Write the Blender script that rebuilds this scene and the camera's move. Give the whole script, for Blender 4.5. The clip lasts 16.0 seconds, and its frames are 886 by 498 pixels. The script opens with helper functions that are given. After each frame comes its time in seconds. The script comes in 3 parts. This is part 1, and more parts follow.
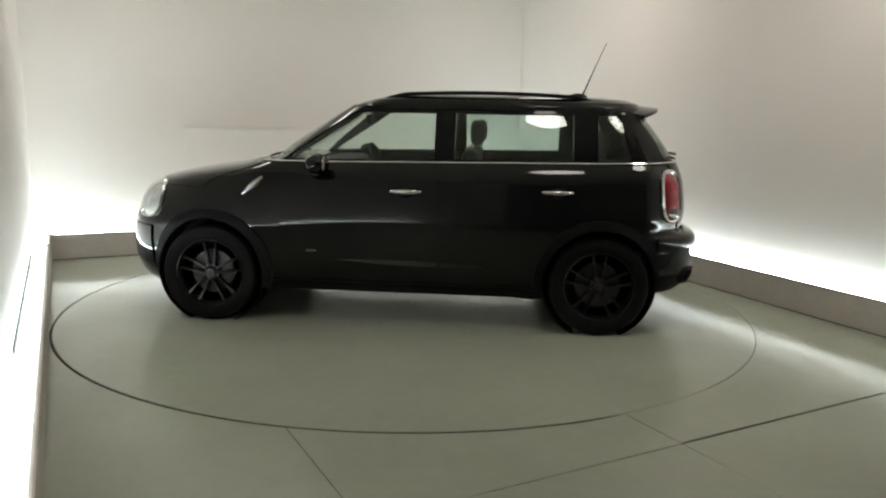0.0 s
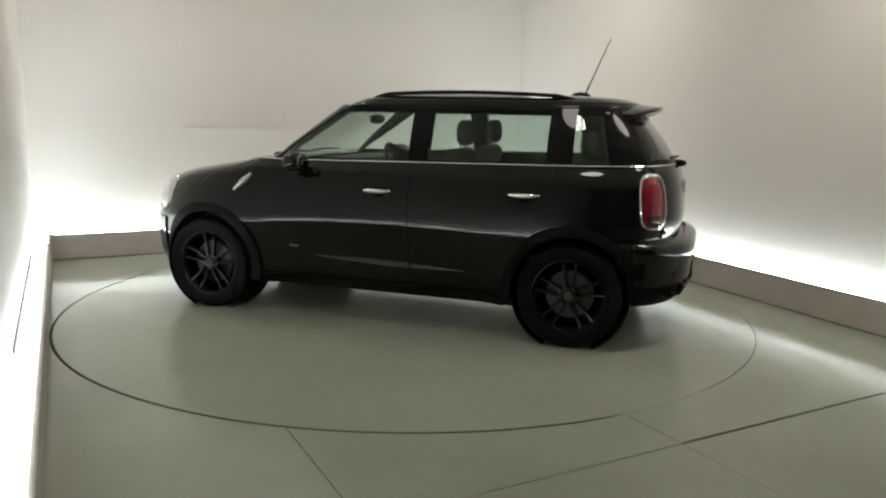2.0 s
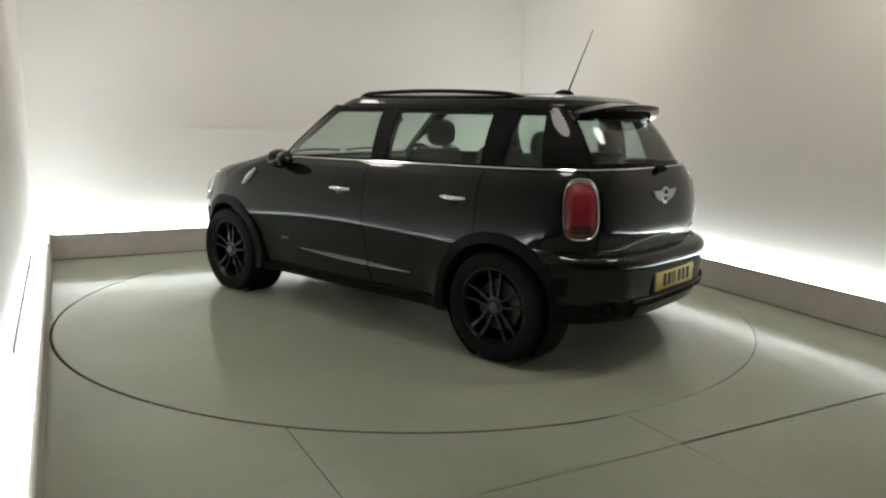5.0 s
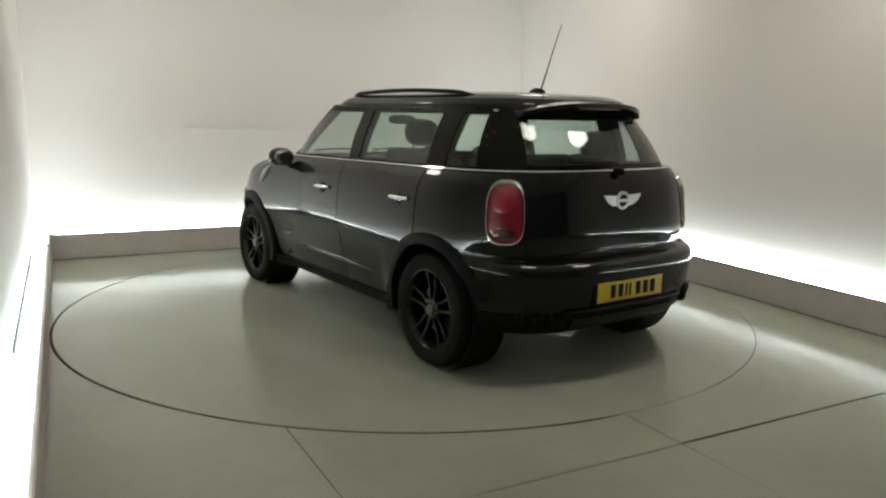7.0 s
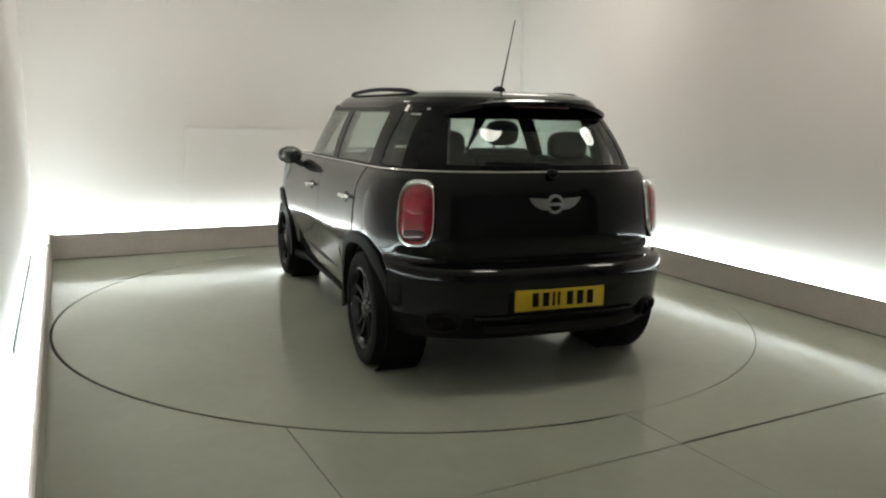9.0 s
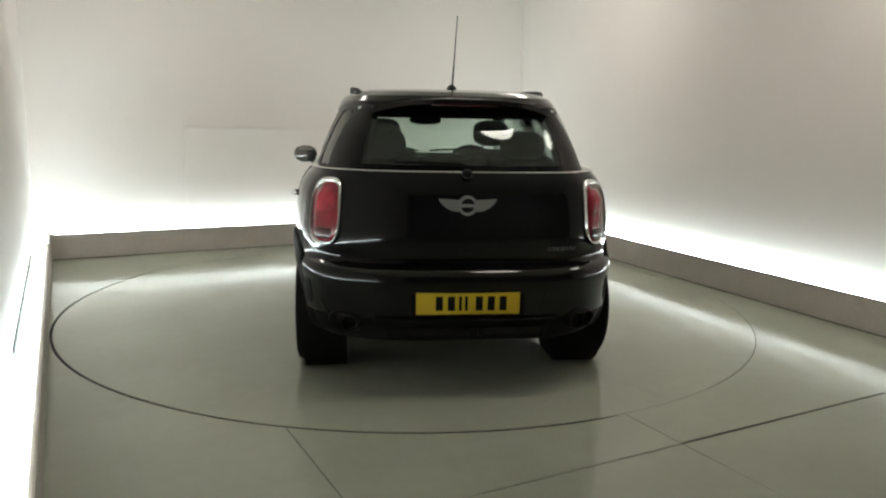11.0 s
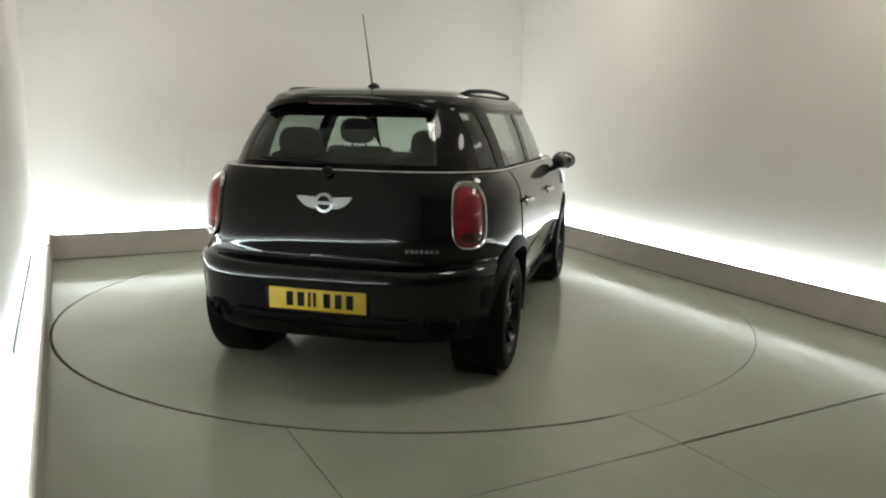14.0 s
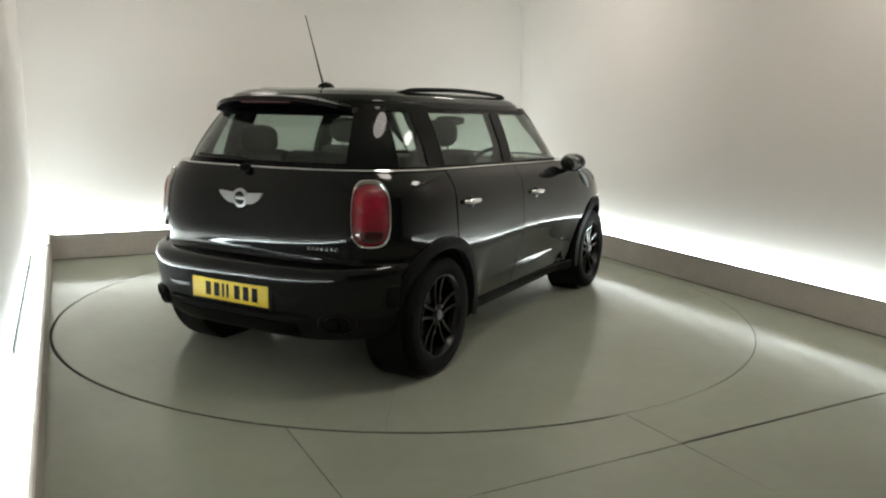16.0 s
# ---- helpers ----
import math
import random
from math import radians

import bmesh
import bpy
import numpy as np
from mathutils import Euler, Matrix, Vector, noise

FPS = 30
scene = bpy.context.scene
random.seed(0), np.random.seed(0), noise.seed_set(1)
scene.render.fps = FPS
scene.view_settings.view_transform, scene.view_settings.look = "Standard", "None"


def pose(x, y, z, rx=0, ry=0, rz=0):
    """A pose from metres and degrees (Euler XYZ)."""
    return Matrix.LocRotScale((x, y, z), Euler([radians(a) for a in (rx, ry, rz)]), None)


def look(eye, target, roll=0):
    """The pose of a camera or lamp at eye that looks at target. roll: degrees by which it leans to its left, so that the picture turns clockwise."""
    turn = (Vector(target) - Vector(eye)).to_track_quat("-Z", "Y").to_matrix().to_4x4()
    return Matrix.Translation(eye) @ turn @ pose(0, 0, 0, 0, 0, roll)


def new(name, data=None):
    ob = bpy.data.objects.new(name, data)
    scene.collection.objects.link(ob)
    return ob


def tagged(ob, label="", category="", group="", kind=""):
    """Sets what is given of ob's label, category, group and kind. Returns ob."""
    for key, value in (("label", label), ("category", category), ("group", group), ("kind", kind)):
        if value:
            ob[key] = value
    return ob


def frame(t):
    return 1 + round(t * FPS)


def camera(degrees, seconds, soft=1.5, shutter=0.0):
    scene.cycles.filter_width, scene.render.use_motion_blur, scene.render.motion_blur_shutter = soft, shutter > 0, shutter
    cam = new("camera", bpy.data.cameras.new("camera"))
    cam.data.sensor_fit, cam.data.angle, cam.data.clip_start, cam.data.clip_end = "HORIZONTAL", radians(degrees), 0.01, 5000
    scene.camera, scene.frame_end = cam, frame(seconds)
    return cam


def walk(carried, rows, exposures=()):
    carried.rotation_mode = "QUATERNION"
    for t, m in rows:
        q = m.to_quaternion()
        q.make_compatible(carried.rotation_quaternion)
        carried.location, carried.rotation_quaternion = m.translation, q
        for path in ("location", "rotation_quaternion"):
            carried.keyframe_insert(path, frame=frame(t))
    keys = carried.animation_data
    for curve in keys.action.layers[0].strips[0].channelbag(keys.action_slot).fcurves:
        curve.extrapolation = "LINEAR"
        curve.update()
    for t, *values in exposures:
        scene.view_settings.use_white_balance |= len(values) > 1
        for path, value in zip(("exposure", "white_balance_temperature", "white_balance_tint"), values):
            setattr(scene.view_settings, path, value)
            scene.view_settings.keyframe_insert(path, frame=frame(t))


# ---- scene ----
# Camera: fixed on a wall bracket, looking across the turntable.
cam = camera(60.21, 16.0, soft=2.2)
EYE = (0.0, -5.693, 1.412)
AIM = (EYE[0] + 0.04103, EYE[1] + 0.98393, EYE[2] - 0.17376)
walk(cam, [(0.0, look(EYE, AIM, 1.18)), (16.0, look(EYE, AIM, 1.18))], exposures=[(0.0, 0.0), (16.0, 0.0)])

# Strengths of the lights: kerb strips, ceiling panels, and uplights added for the wall fans.
STRIP, PANEL, UPLIGHT = 55.0, 14.5, 24.0

world = bpy.data.worlds.new("world")
world.use_nodes = True
world.node_tree.nodes["Background"].inputs[0].default_value = (0.02, 0.02, 0.02, 1)
world.node_tree.nodes["Background"].inputs[1].default_value = 0.2
scene.world = world


# ---- materials ----
def material(name, colour, rough=0.5, metal=0.0, coat=0.0, vary=0.1, scale=6.0, fine=60.0, bump=0.0, rough_vary=0.0, coat_rough=0.03, spec=0.5):
    m = bpy.data.materials.new(name)
    m.use_nodes = True
    n, l = m.node_tree.nodes, m.node_tree.links
    b = n["Principled BSDF"]
    b.inputs["Roughness"].default_value = rough
    b.inputs["Metallic"].default_value = metal
    b.inputs["Specular IOR Level"].default_value = spec
    b.inputs["Coat Weight"].default_value = coat
    b.inputs["Coat Roughness"].default_value = coat_rough
    co = n.new("ShaderNodeTexCoord")
    big, small = n.new("ShaderNodeTexNoise"), n.new("ShaderNodeTexNoise")
    big.inputs["Scale"].default_value, small.inputs["Scale"].default_value = scale, fine
    big.inputs["Detail"].default_value = 5
    for t in (big, small):
        l.new(co.outputs["Object"], t.inputs["Vector"])
    add = n.new("ShaderNodeMath")
    add.operation = "MULTIPLY_ADD"
    add.inputs[1].default_value = 0.35
    l.new(small.outputs["Fac"], add.inputs[0])
    l.new(big.outputs["Fac"], add.inputs[2])
    ramp = n.new("ShaderNodeMapRange")
    ramp.inputs["From Min"].default_value, ramp.inputs["From Max"].default_value = 0.35, 1.0
    ramp.inputs["To Min"].default_value, ramp.inputs["To Max"].default_value = 1 - vary, 1 + vary
    l.new(add.outputs[0], ramp.inputs["Value"])
    mul = n.new("ShaderNodeVectorMath")
    mul.operation = "SCALE"
    mul.inputs[0].default_value = colour
    l.new(ramp.outputs[0], mul.inputs["Scale"])
    l.new(mul.outputs[0], b.inputs["Base Color"])
    if rough_vary:
        rr = n.new("ShaderNodeMapRange")
        rr.inputs["From Min"].default_value, rr.inputs["From Max"].default_value = 0.3, 0.7
        rr.inputs["To Min"].default_value, rr.inputs["To Max"].default_value = rough - rough_vary, rough + rough_vary
        l.new(big.outputs["Fac"], rr.inputs["Value"])
        l.new(rr.outputs[0], b.inputs["Roughness"])
    if bump:
        bp = n.new("ShaderNodeBump")
        bp.inputs["Strength"].default_value, bp.inputs["Distance"].default_value = bump, 0.002
        l.new(small.outputs["Fac"], bp.inputs["Height"])
        l.new(bp.outputs[0], b.inputs["Normal"])
    return m


def emitter(name, colour, strength):
    m = bpy.data.materials.new(name)
    m.use_nodes = True
    b = m.node_tree.nodes["Principled BSDF"]
    b.inputs["Base Color"].default_value = (0.8, 0.8, 0.8, 1)
    b.inputs["Emission Color"].default_value = (*colour, 1)
    b.inputs["Emission Strength"].default_value = strength
    return m


def glazing(name, tint):
    m = bpy.data.materials.new(name)
    m.use_nodes = True
    n, l = m.node_tree.nodes, m.node_tree.links
    n.remove(n["Principled BSDF"])
    tr, gl, mx, fr = n.new("ShaderNodeBsdfTransparent"), n.new("ShaderNodeBsdfGlossy"), n.new("ShaderNodeMixShader"), n.new("ShaderNodeLayerWeight")
    tr.inputs[0].default_value = (*tint, 1)
    gl.inputs["Roughness"].default_value = 0.01
    fr.inputs["Blend"].default_value = 0.5
    pw, ma = n.new("ShaderNodeMath"), n.new("ShaderNodeMath")
    pw.operation, ma.operation = "POWER", "MULTIPLY_ADD"
    pw.inputs[1].default_value = 5.0
    ma.inputs[1].default_value, ma.inputs[2].default_value = 0.95, 0.045
    l.new(fr.outputs["Facing"], pw.inputs[0])
    l.new(pw.outputs[0], ma.inputs[0])
    l.new(ma.outputs[0], mx.inputs[0])
    l.new(tr.outputs[0], mx.inputs[1])
    l.new(gl.outputs[0], mx.inputs[2])
    l.new(mx.outputs[0], n["Material Output"].inputs[0])
    return m


M_WALL = material("painted_wall", (0.765, 0.71, 0.68), 0.55, vary=0.03, scale=1.2, fine=40, bump=0.05)
M_KERB = material("kerb_paint", (0.48, 0.437, 0.40), 0.5, vary=0.2, scale=2.2, fine=45, bump=0.08)
M_LEDGE = material("ledge_paint", (0.78, 0.78, 0.75), 0.5, vary=0.04)
M_FLOOR = material("resin_floor", (0.36, 0.374, 0.31), 0.125, spec=0.2, vary=0.08, scale=1.5, fine=14, rough_vary=0.05, bump=0.5)
M_DISC = material("turntable_resin", (0.365, 0.378, 0.314), 0.125, spec=0.2, vary=0.08, scale=1.3, fine=13, rough_vary=0.05, bump=0.5)
M_GAP = material("dark_joint", (0.02, 0.02, 0.018), 0.8)
M_GRIME = material("joint_grime", (0.10, 0.085, 0.07), 0.8, vary=0.4, scale=5, fine=40)
M_CEIL = material("ceiling_paint", (0.63, 0.57, 0.49), 0.8, vary=0.05, scale=1.0)
M_LINING = material("headliner_cloth", (0.4, 0.4, 0.38), 0.9, vary=0.05)
# for walls out of view; its grey is set by the car's reflections
M_UNSEENWALL = material("unseen_wall_grey", (0.21, 0.205, 0.198), 0.8, vary=0.1, scale=2.0)
M_STRIP = emitter("strip_glow", (0.85, 1.0, 1.0), STRIP)
M_PANEL = emitter("panel_glow", (1.03, 0.955, 0.86), PANEL)
M_PAINT = material("black_paint", (0.0021, 0.0022, 0.0024), 0.4, spec=0.02, coat=1.0, coat_rough=0.065, vary=0.06, scale=3, fine=900)
M_PAINT.node_tree.nodes["Principled BSDF"].inputs["Coat IOR"].default_value = 1.39
M_TRIM = material("black_plastic", (0.0075, 0.0075, 0.0075), 0.5, vary=0.1, fine=200, bump=0.1, spec=0.06)
M_GLOSSTRIM = material("gloss_black_pillar", (0.003, 0.003, 0.003), 0.3, spec=0.02, coat=0.5, vary=0.05)
M_GLOSSTRIM.node_tree.nodes["Principled BSDF"].inputs["Coat IOR"].default_value = 1.39
M_TYRE = material("tyre_rubber", (0.009, 0.009, 0.009), 0.7, spec=0.08, vary=0.15, scale=12, fine=120, bump=0.2)
M_RIM = material("anthracite_alloy", (0.02, 0.02, 0.021), 0.24, metal=0.6, vary=0.08)
M_DISCBRAKE = material("brake_steel", (0.06, 0.06, 0.06), 0.35, metal=1.0, vary=0.1)
M_CHROME = material("chrome", (0.78, 0.78, 0.78), 0.12, metal=1.0, vary=0.02)
M_CAP = material("dull_cap", (0.09, 0.09, 0.09), 0.35, metal=0.8)
M_SILVER = material("silver_badge", (0.45, 0.45, 0.45), 0.3, metal=0.8, vary=0.04)
M_RED = material("red_lens", (0.21, 0.004, 0.014), 0.2, coat=1.0, vary=0.25, scale=14, fine=90)
M_BRIGHTRED = material("bright_red_lens", (0.27, 0.006, 0.02), 0.18, coat=1.0, vary=0.3, scale=20, fine=120)
M_DARKRED = material("dark_red_lens", (0.05, 0.003, 0.005), 0.2, coat=1.0, vary=0.2)
M_HEADLENS = material("headlamp_lens", (0.55, 0.56, 0.56), 0.12, metal=0.5, coat=1.0, vary=0.3, scale=18)
M_PLATE = material("yellow_plate", (0.66, 0.47, 0.02), 0.4, vary=0.04)
M_CHARS = material("plate_black", (0.010, 0.009, 0.007), 0.6, spec=0.1)
M_CLOTH = material("charcoal_seat_cloth", (0.035, 0.034, 0.033), 0.85, vary=0.15, fine=150, bump=0.2)
M_DASH = material("grey_dashboard", (0.05, 0.05, 0.05), 0.6, vary=0.1, bump=0.1)
M_GLASS = glazing("window_glass", (0.90, 0.945, 0.92))
M_REARGLASS = glazing("tinted_glass", (0.80, 0.855, 0.83))


# ---- mesh helpers ----
def finish(bm, angle=35):
    bmesh.ops.recalc_face_normals(bm, faces=bm.faces)
    for f in bm.faces:
        f.smooth = True
    for e in bm.edges:
        if len(e.link_faces) == 2 and e.calc_face_angle(0) > radians(angle):
            e.smooth = False


def mesh_of(name, bm, mat, angle=35):
    finish(bm, angle)
    me = bpy.data.meshes.new(name)
    bm.to_mesh(me)
    bm.free()
    me.materials.append(mat)
    return me


def part(name, bm, mat, parent, label="", angle=35):
    ob = new(name, mesh_of(name, bm, mat, angle))
    ob.parent = parent
    return tagged(ob, label)


def box(bm, x0, x1, y0, y1, z0, z1, bevel=0.0, m=None):
    """A box with rounded edges, added to bm."""
    geo = bmesh.ops.create_cube(bm, size=1)
    vs = geo["verts"]
    for v in vs:
        v.co = Vector(((x0 + x1) / 2 + v.co.x * (x1 - x0), (y0 + y1) / 2 + v.co.y * (y1 - y0), (z0 + z1) / 2 + v.co.z * (z1 - z0)))
    if bevel:
        es = {e for v in vs for e in v.link_edges}
        out = bmesh.ops.bevel(bm, geom=list(es), offset=bevel, segments=2, affect="EDGES", profile=0.5)
        vs = list({v for v in out["verts"]} | {v for v in vs if v.is_valid})
    if m is not None:
        for v in vs:
            if v.is_valid:
                v.co = m @ v.co
    return bm


def boxed(*a, **k):
    return box(bmesh.new(), *a, **k)


def lathe(bm, profile, axis="y", seg=48, close=False):
    """Turns a profile of (radius, height) about an axis."""
    rings = []
    for r, h in profile:
        ring = []
        for i in range(seg):
            a = 2 * math.pi * i / seg
            c, s = r * math.cos(a), r * math.sin(a)
            ring.append(bm.verts.new((c, h, s) if axis == "y" else (c, s, h)))
        rings.append(ring)
    pairs = list(zip(rings, rings[1:])) + ([(rings[-1], rings[0])] if close else [])
    for a, b in pairs:
        for i in range(seg):
            j = (i + 1) % seg
            bm.faces.new((a[i], a[j], b[j], b[i]))
    if not close:
        for ring in (rings[0], rings[-1]):
            bm.faces.new(ring)
    return bm


def tube(bm, points, radius, seg=10):
    """A round bar along a line of points."""
    pts = [Vector(p) for p in points]
    rings = []
    for i, p in enumerate(pts):
        d = (pts[min(i + 1, len(pts) - 1)] - pts[max(i - 1, 0)]).normalized()
        side = d.cross(Vector((0.13, 0.31, 0.94))).normalized()
        up = side.cross(d)
        r = radius(i / (len(pts) - 1)) if callable(radius) else radius
        rings.append([bm.verts.new(p + (side * math.cos(a) + up * math.sin(a)) * r) for a in (2 * math.pi * k / seg for k in range(seg))])
    for a, b in zip(rings, rings[1:]):
        for i in range(seg):
            bm.faces.new((a[i], a[(i + 1) % seg], b[(i + 1) % seg], b[i]))
    bm.faces.new(rings[0])
    bm.faces.new(rings[-1])
    return bm


def ellipsoid(bm, centre, size, seg=24, rings=14, power=1.0, m=None):
    """A rounded blob; power under 1 squares it off."""
    made = bmesh.ops.create_uvsphere(bm, u_segments=seg, v_segments=rings, radius=1)
    sg = lambda v: math.copysign(abs(v) ** power, v)
    for v in made["verts"]:
        q = Vector((sg(v.co.x) * size[0], sg(v.co.y) * size[1], sg(v.co.z) * size[2]))
        v.co = (m @ q if m is not None else q) + Vector(centre)
    return bm


def carve(bm, cutters, name):
    """Takes the cutters out of bm, and gives back a new bmesh."""
    finish(bm)
    base = bpy.data.meshes.new(name)
    bm.to_mesh(base)
    bm.free()
    ob = new(name + "_raw", base)
    tools = []
    for c in cutters:
        bmesh.ops.recalc_face_normals(c, faces=c.faces)
        cm = bpy.data.meshes.new("cutter")
        c.to_mesh(cm)
        c.free()
        tool = new("cutter", cm)
        tools.append(tool)
        mod = ob.modifiers.new("cut", "BOOLEAN")
        mod.operation, mod.object, mod.solver = "DIFFERENCE", tool, "EXACT"
    bpy.context.view_layer.update()
    done = bpy.data.meshes.new_from_object(ob.evaluated_get(bpy.context.evaluated_depsgraph_get()))
    out = bmesh.new()
    out.from_mesh(done)
    for o in (ob, *tools):
        bpy.data.objects.remove(o)
    bpy.data.meshes.remove(done)
    return out


# ---- the studio bay: a rectangle turned 26 degrees against the camera ----
TURN = Matrix.Rotation(radians(26), 4, "Z")
RADIUS = 2.4575


def setting(name, bm, mat, label, category, m=TURN, angle=35):
    ob = new(name, mesh_of(name, bm, mat, angle))
    ob.matrix_world = m
    return tagged(ob, label, category, kind="structure")


def prism(bm, outline, z0, z1):
    """A straight block over an outline of (u, v)."""
    low = [bm.verts.new((u, v, z0)) for u, v in outline]
    top = [bm.verts.new((u, v, z1)) for u, v in outline]
    n = len(outline)
    for i in range(n):
        bm.faces.new((low[i], low[(i + 1) % n], top[(i + 1) % n], top[i]))
    bm.faces.new(low)
    bm.faces.new(top)
    return bm


LEFT = lambda v: -2.468 + 0.0315 * v      # face of the kerb along the first side
LEFTWALL = lambda v: LEFT(v) - 0.135
RIGHT = lambda v: 2.585 + 0.055 * v       # and along the opposite side
RIGHTWALL = lambda v: RIGHT(v) + 0.117
BACK, BACKWALL, NEAR, HIGH, KERB, LEDGE = 2.74, 2.88, -6.3, 3.1, 0.24, 0.205
DARK = -5.6                               # where the painted side walls end and the added grey ones begin

def bev_all(bm, size=0.003):
    bmesh.ops.bevel(bm, geom=bm.edges[:], offset=size, segments=2, affect="EDGES")
    return bm


# Floor slab with the round pit for the turntable and sawn joints.
slab = prism(bmesh.new(), [(LEFTWALL(NEAR), NEAR), (RIGHTWALL(NEAR), NEAR), (RIGHTWALL(BACKWALL), BACKWALL), (LEFTWALL(BACKWALL), BACKWALL)], -0.25, 0.0)
pit = bmesh.new()
lathe(pit, [(RADIUS + 0.009, -0.09), (RADIUS + 0.009, 0.05)], "z", 192)
joint = lambda u0, u1, v0, v1: boxed(u0, u1, v0, v1, -0.012, 0.02)
JW = 0.005
cuts = [pit, joint(-1.555 - 0.0022, -1.555 + 0.0022, -2.83, -1.89), joint(-2.4, -0.04, -2.834, -2.834 + 1.1 * JW), joint(-0.04, 2.5, -2.838, -2.838 + 3.2 * JW), joint(-0.04 - 0.002, -0.04 + 0.002, -5.0, -2.44)]
floor = setting("floor", carve(slab, cuts, "floor"), M_FLOOR, "glossy grey-beige resin floor with sawn joints", "floor", angle=20)

filler = boxed(-0.035, 2.49, -2.836, -2.838 + 3.2 * JW - 0.002, -0.0115, -0.003)
setting("trim_joint", filler, M_GAP, "dark sealant in the sawn floor joint", "trim")

# The wall_south ones are unseen, added in grey to keep the car's reflections dark.
for nm, outline, lab in (
        ("wall_west", [(LEFTWALL(DARK), DARK), (LEFTWALL(BACKWALL), BACKWALL), (LEFTWALL(BACKWALL) - 0.15, BACKWALL), (LEFTWALL(DARK) - 0.15, DARK)], "plain off-white painted side wall"),
        ("wall_southwest", [(LEFTWALL(NEAR), NEAR), (LEFTWALL(DARK), DARK), (LEFTWALL(DARK) - 0.15, DARK), (LEFTWALL(NEAR) - 0.15, NEAR)], "unseen grey stub of wall, added to tone down reflections on the car"),
        ("wall_southeast", [(RIGHTWALL(NEAR), NEAR), (RIGHTWALL(NEAR) + 0.15, NEAR), (RIGHTWALL(DARK) + 0.15, DARK), (RIGHTWALL(DARK), DARK)], "unseen grey stub of wall, added to tone down reflections on the car"),
        ("wall_north", [(LEFTWALL(BACKWALL) - 0.15, BACKWALL), (RIGHTWALL(BACKWALL) + 0.15, BACKWALL), (RIGHTWALL(BACKWALL) + 0.15, BACKWALL + 0.15), (LEFTWALL(BACKWALL) - 0.15, BACKWALL + 0.15)], "off-white painted back wall washed by strip light"),
        ("wall_east", [(RIGHTWALL(DARK), DARK), (RIGHTWALL(DARK) + 0.15, DARK), (RIGHTWALL(BACKWALL) + 0.15, BACKWALL), (RIGHTWALL(BACKWALL), BACKWALL)], "off-white painted side wall washed by strip light"),
        ("wall_south", [(LEFTWALL(NEAR) - 0.15, NEAR - 0.15), (RIGHTWALL(NEAR) + 0.15, NEAR - 0.15), (RIGHTWALL(NEAR) + 0.15, NEAR), (LEFTWALL(NEAR) - 0.15, NEAR)], "unseen grey end wall, added to tone down reflections on the car")):
    setting(nm, prism(bmesh.new(), outline, 0.0, HIGH), M_UNSEENWALL if nm.startswith("wall_south") else M_WALL, lab, "wall")
setting("ceiling", prism(bmesh.new(), [(-3.0, NEAR - 0.15), (3.1, NEAR - 0.15), (3.1, 3.1), (-3.0, 3.1)], HIGH, HIGH + 0.15), M_CEIL, "plain beige painted ceiling", "ceiling")

access = tagged(new("access_panel"), "off-white access panel with a top rail on the back wall", "panel")
access.matrix_world = TURN
part("board", bev_all(prism(bmesh.new(), [(-1.135, BACKWALL - 0.012), (0.45, BACKWALL - 0.012), (0.45, BACKWALL - 0.001), (-1.135, BACKWALL - 0.001)], LEDGE + 0.02, 1.222)), M_WALL, access)
part("top_rail", bev_all(prism(bmesh.new(), [(-1.135, BACKWALL - 0.045), (0.45, BACKWALL - 0.045), (0.45, BACKWALL - 0.001), (-1.135, BACKWALL - 0.001)], 1.223, 1.238)), M_WALL, access)

# Raised kerbs with a light ledge on top, all round the parking floor.
bev = lambda bm: (bmesh.ops.bevel(bm, geom=[e for e in bm.edges if all(v.co.z > 0.1 for v in e.verts)], offset=0.006, segments=2, affect="EDGES"), bm)[1]
LIP = 0.022


def kerb(name, face, back, label):
    """A low upstand with a lip in front and a lower ledge behind it for the lights; face and back are lines from end to end."""
    (a, b), (c, d) = [[Vector(p) for p in line] for line in (face, back)]
    k0, k1 = LIP / (c - a).length, LIP / (d - b).length
    m, n = a.lerp(c, k0), b.lerp(d, k1)
    ob = setting(name, bev(prism(bmesh.new(), [a, b, n, m], 0.001, KERB)), M_KERB, label, "kerb")
    part("ledge", prism(bmesh.new(), [m, n, d, c], 0.002, LEDGE), M_LEDGE, ob, "white painted light ledge")
    return ob


kerb("kerb_west", ((LEFT(NEAR), NEAR), (LEFT(BACK), BACK)), ((LEFTWALL(NEAR) + 0.002, NEAR), (LEFTWALL(BACK) + 0.002, BACK)), "grey painted kerb with a bright light ledge")
kerb("kerb_north", ((LEFTWALL(BACK) + 0.004, BACK), (RIGHT(BACK) - 0.002, BACK)), ((LEFTWALL(BACK) + 0.004, BACKWALL - 0.002), (RIGHT(BACK) - 0.002, BACKWALL - 0.002)), "grey painted kerb below the back wall")
kerb("kerb_east", ((RIGHT(NEAR), NEAR), (RIGHT(BACKWALL), BACKWALL - 0.002)), ((RIGHTWALL(NEAR) - 0.002, NEAR), (RIGHTWALL(BACKWALL) - 0.002, BACKWALL - 0.002)), "grey painted kerb below the side wall")
# open joint between the first ledge and its wall
bead = prism(bmesh.new(), [(LEFTWALL(-0.98) + 0.001, -0.98), (LEFTWALL(-0.98) + 0.010, -0.98), (LEFTWALL(1.66) + 0.016, 1.66), (LEFTWALL(1.66) + 0.001, 1.66)], 0.212, 0.248)
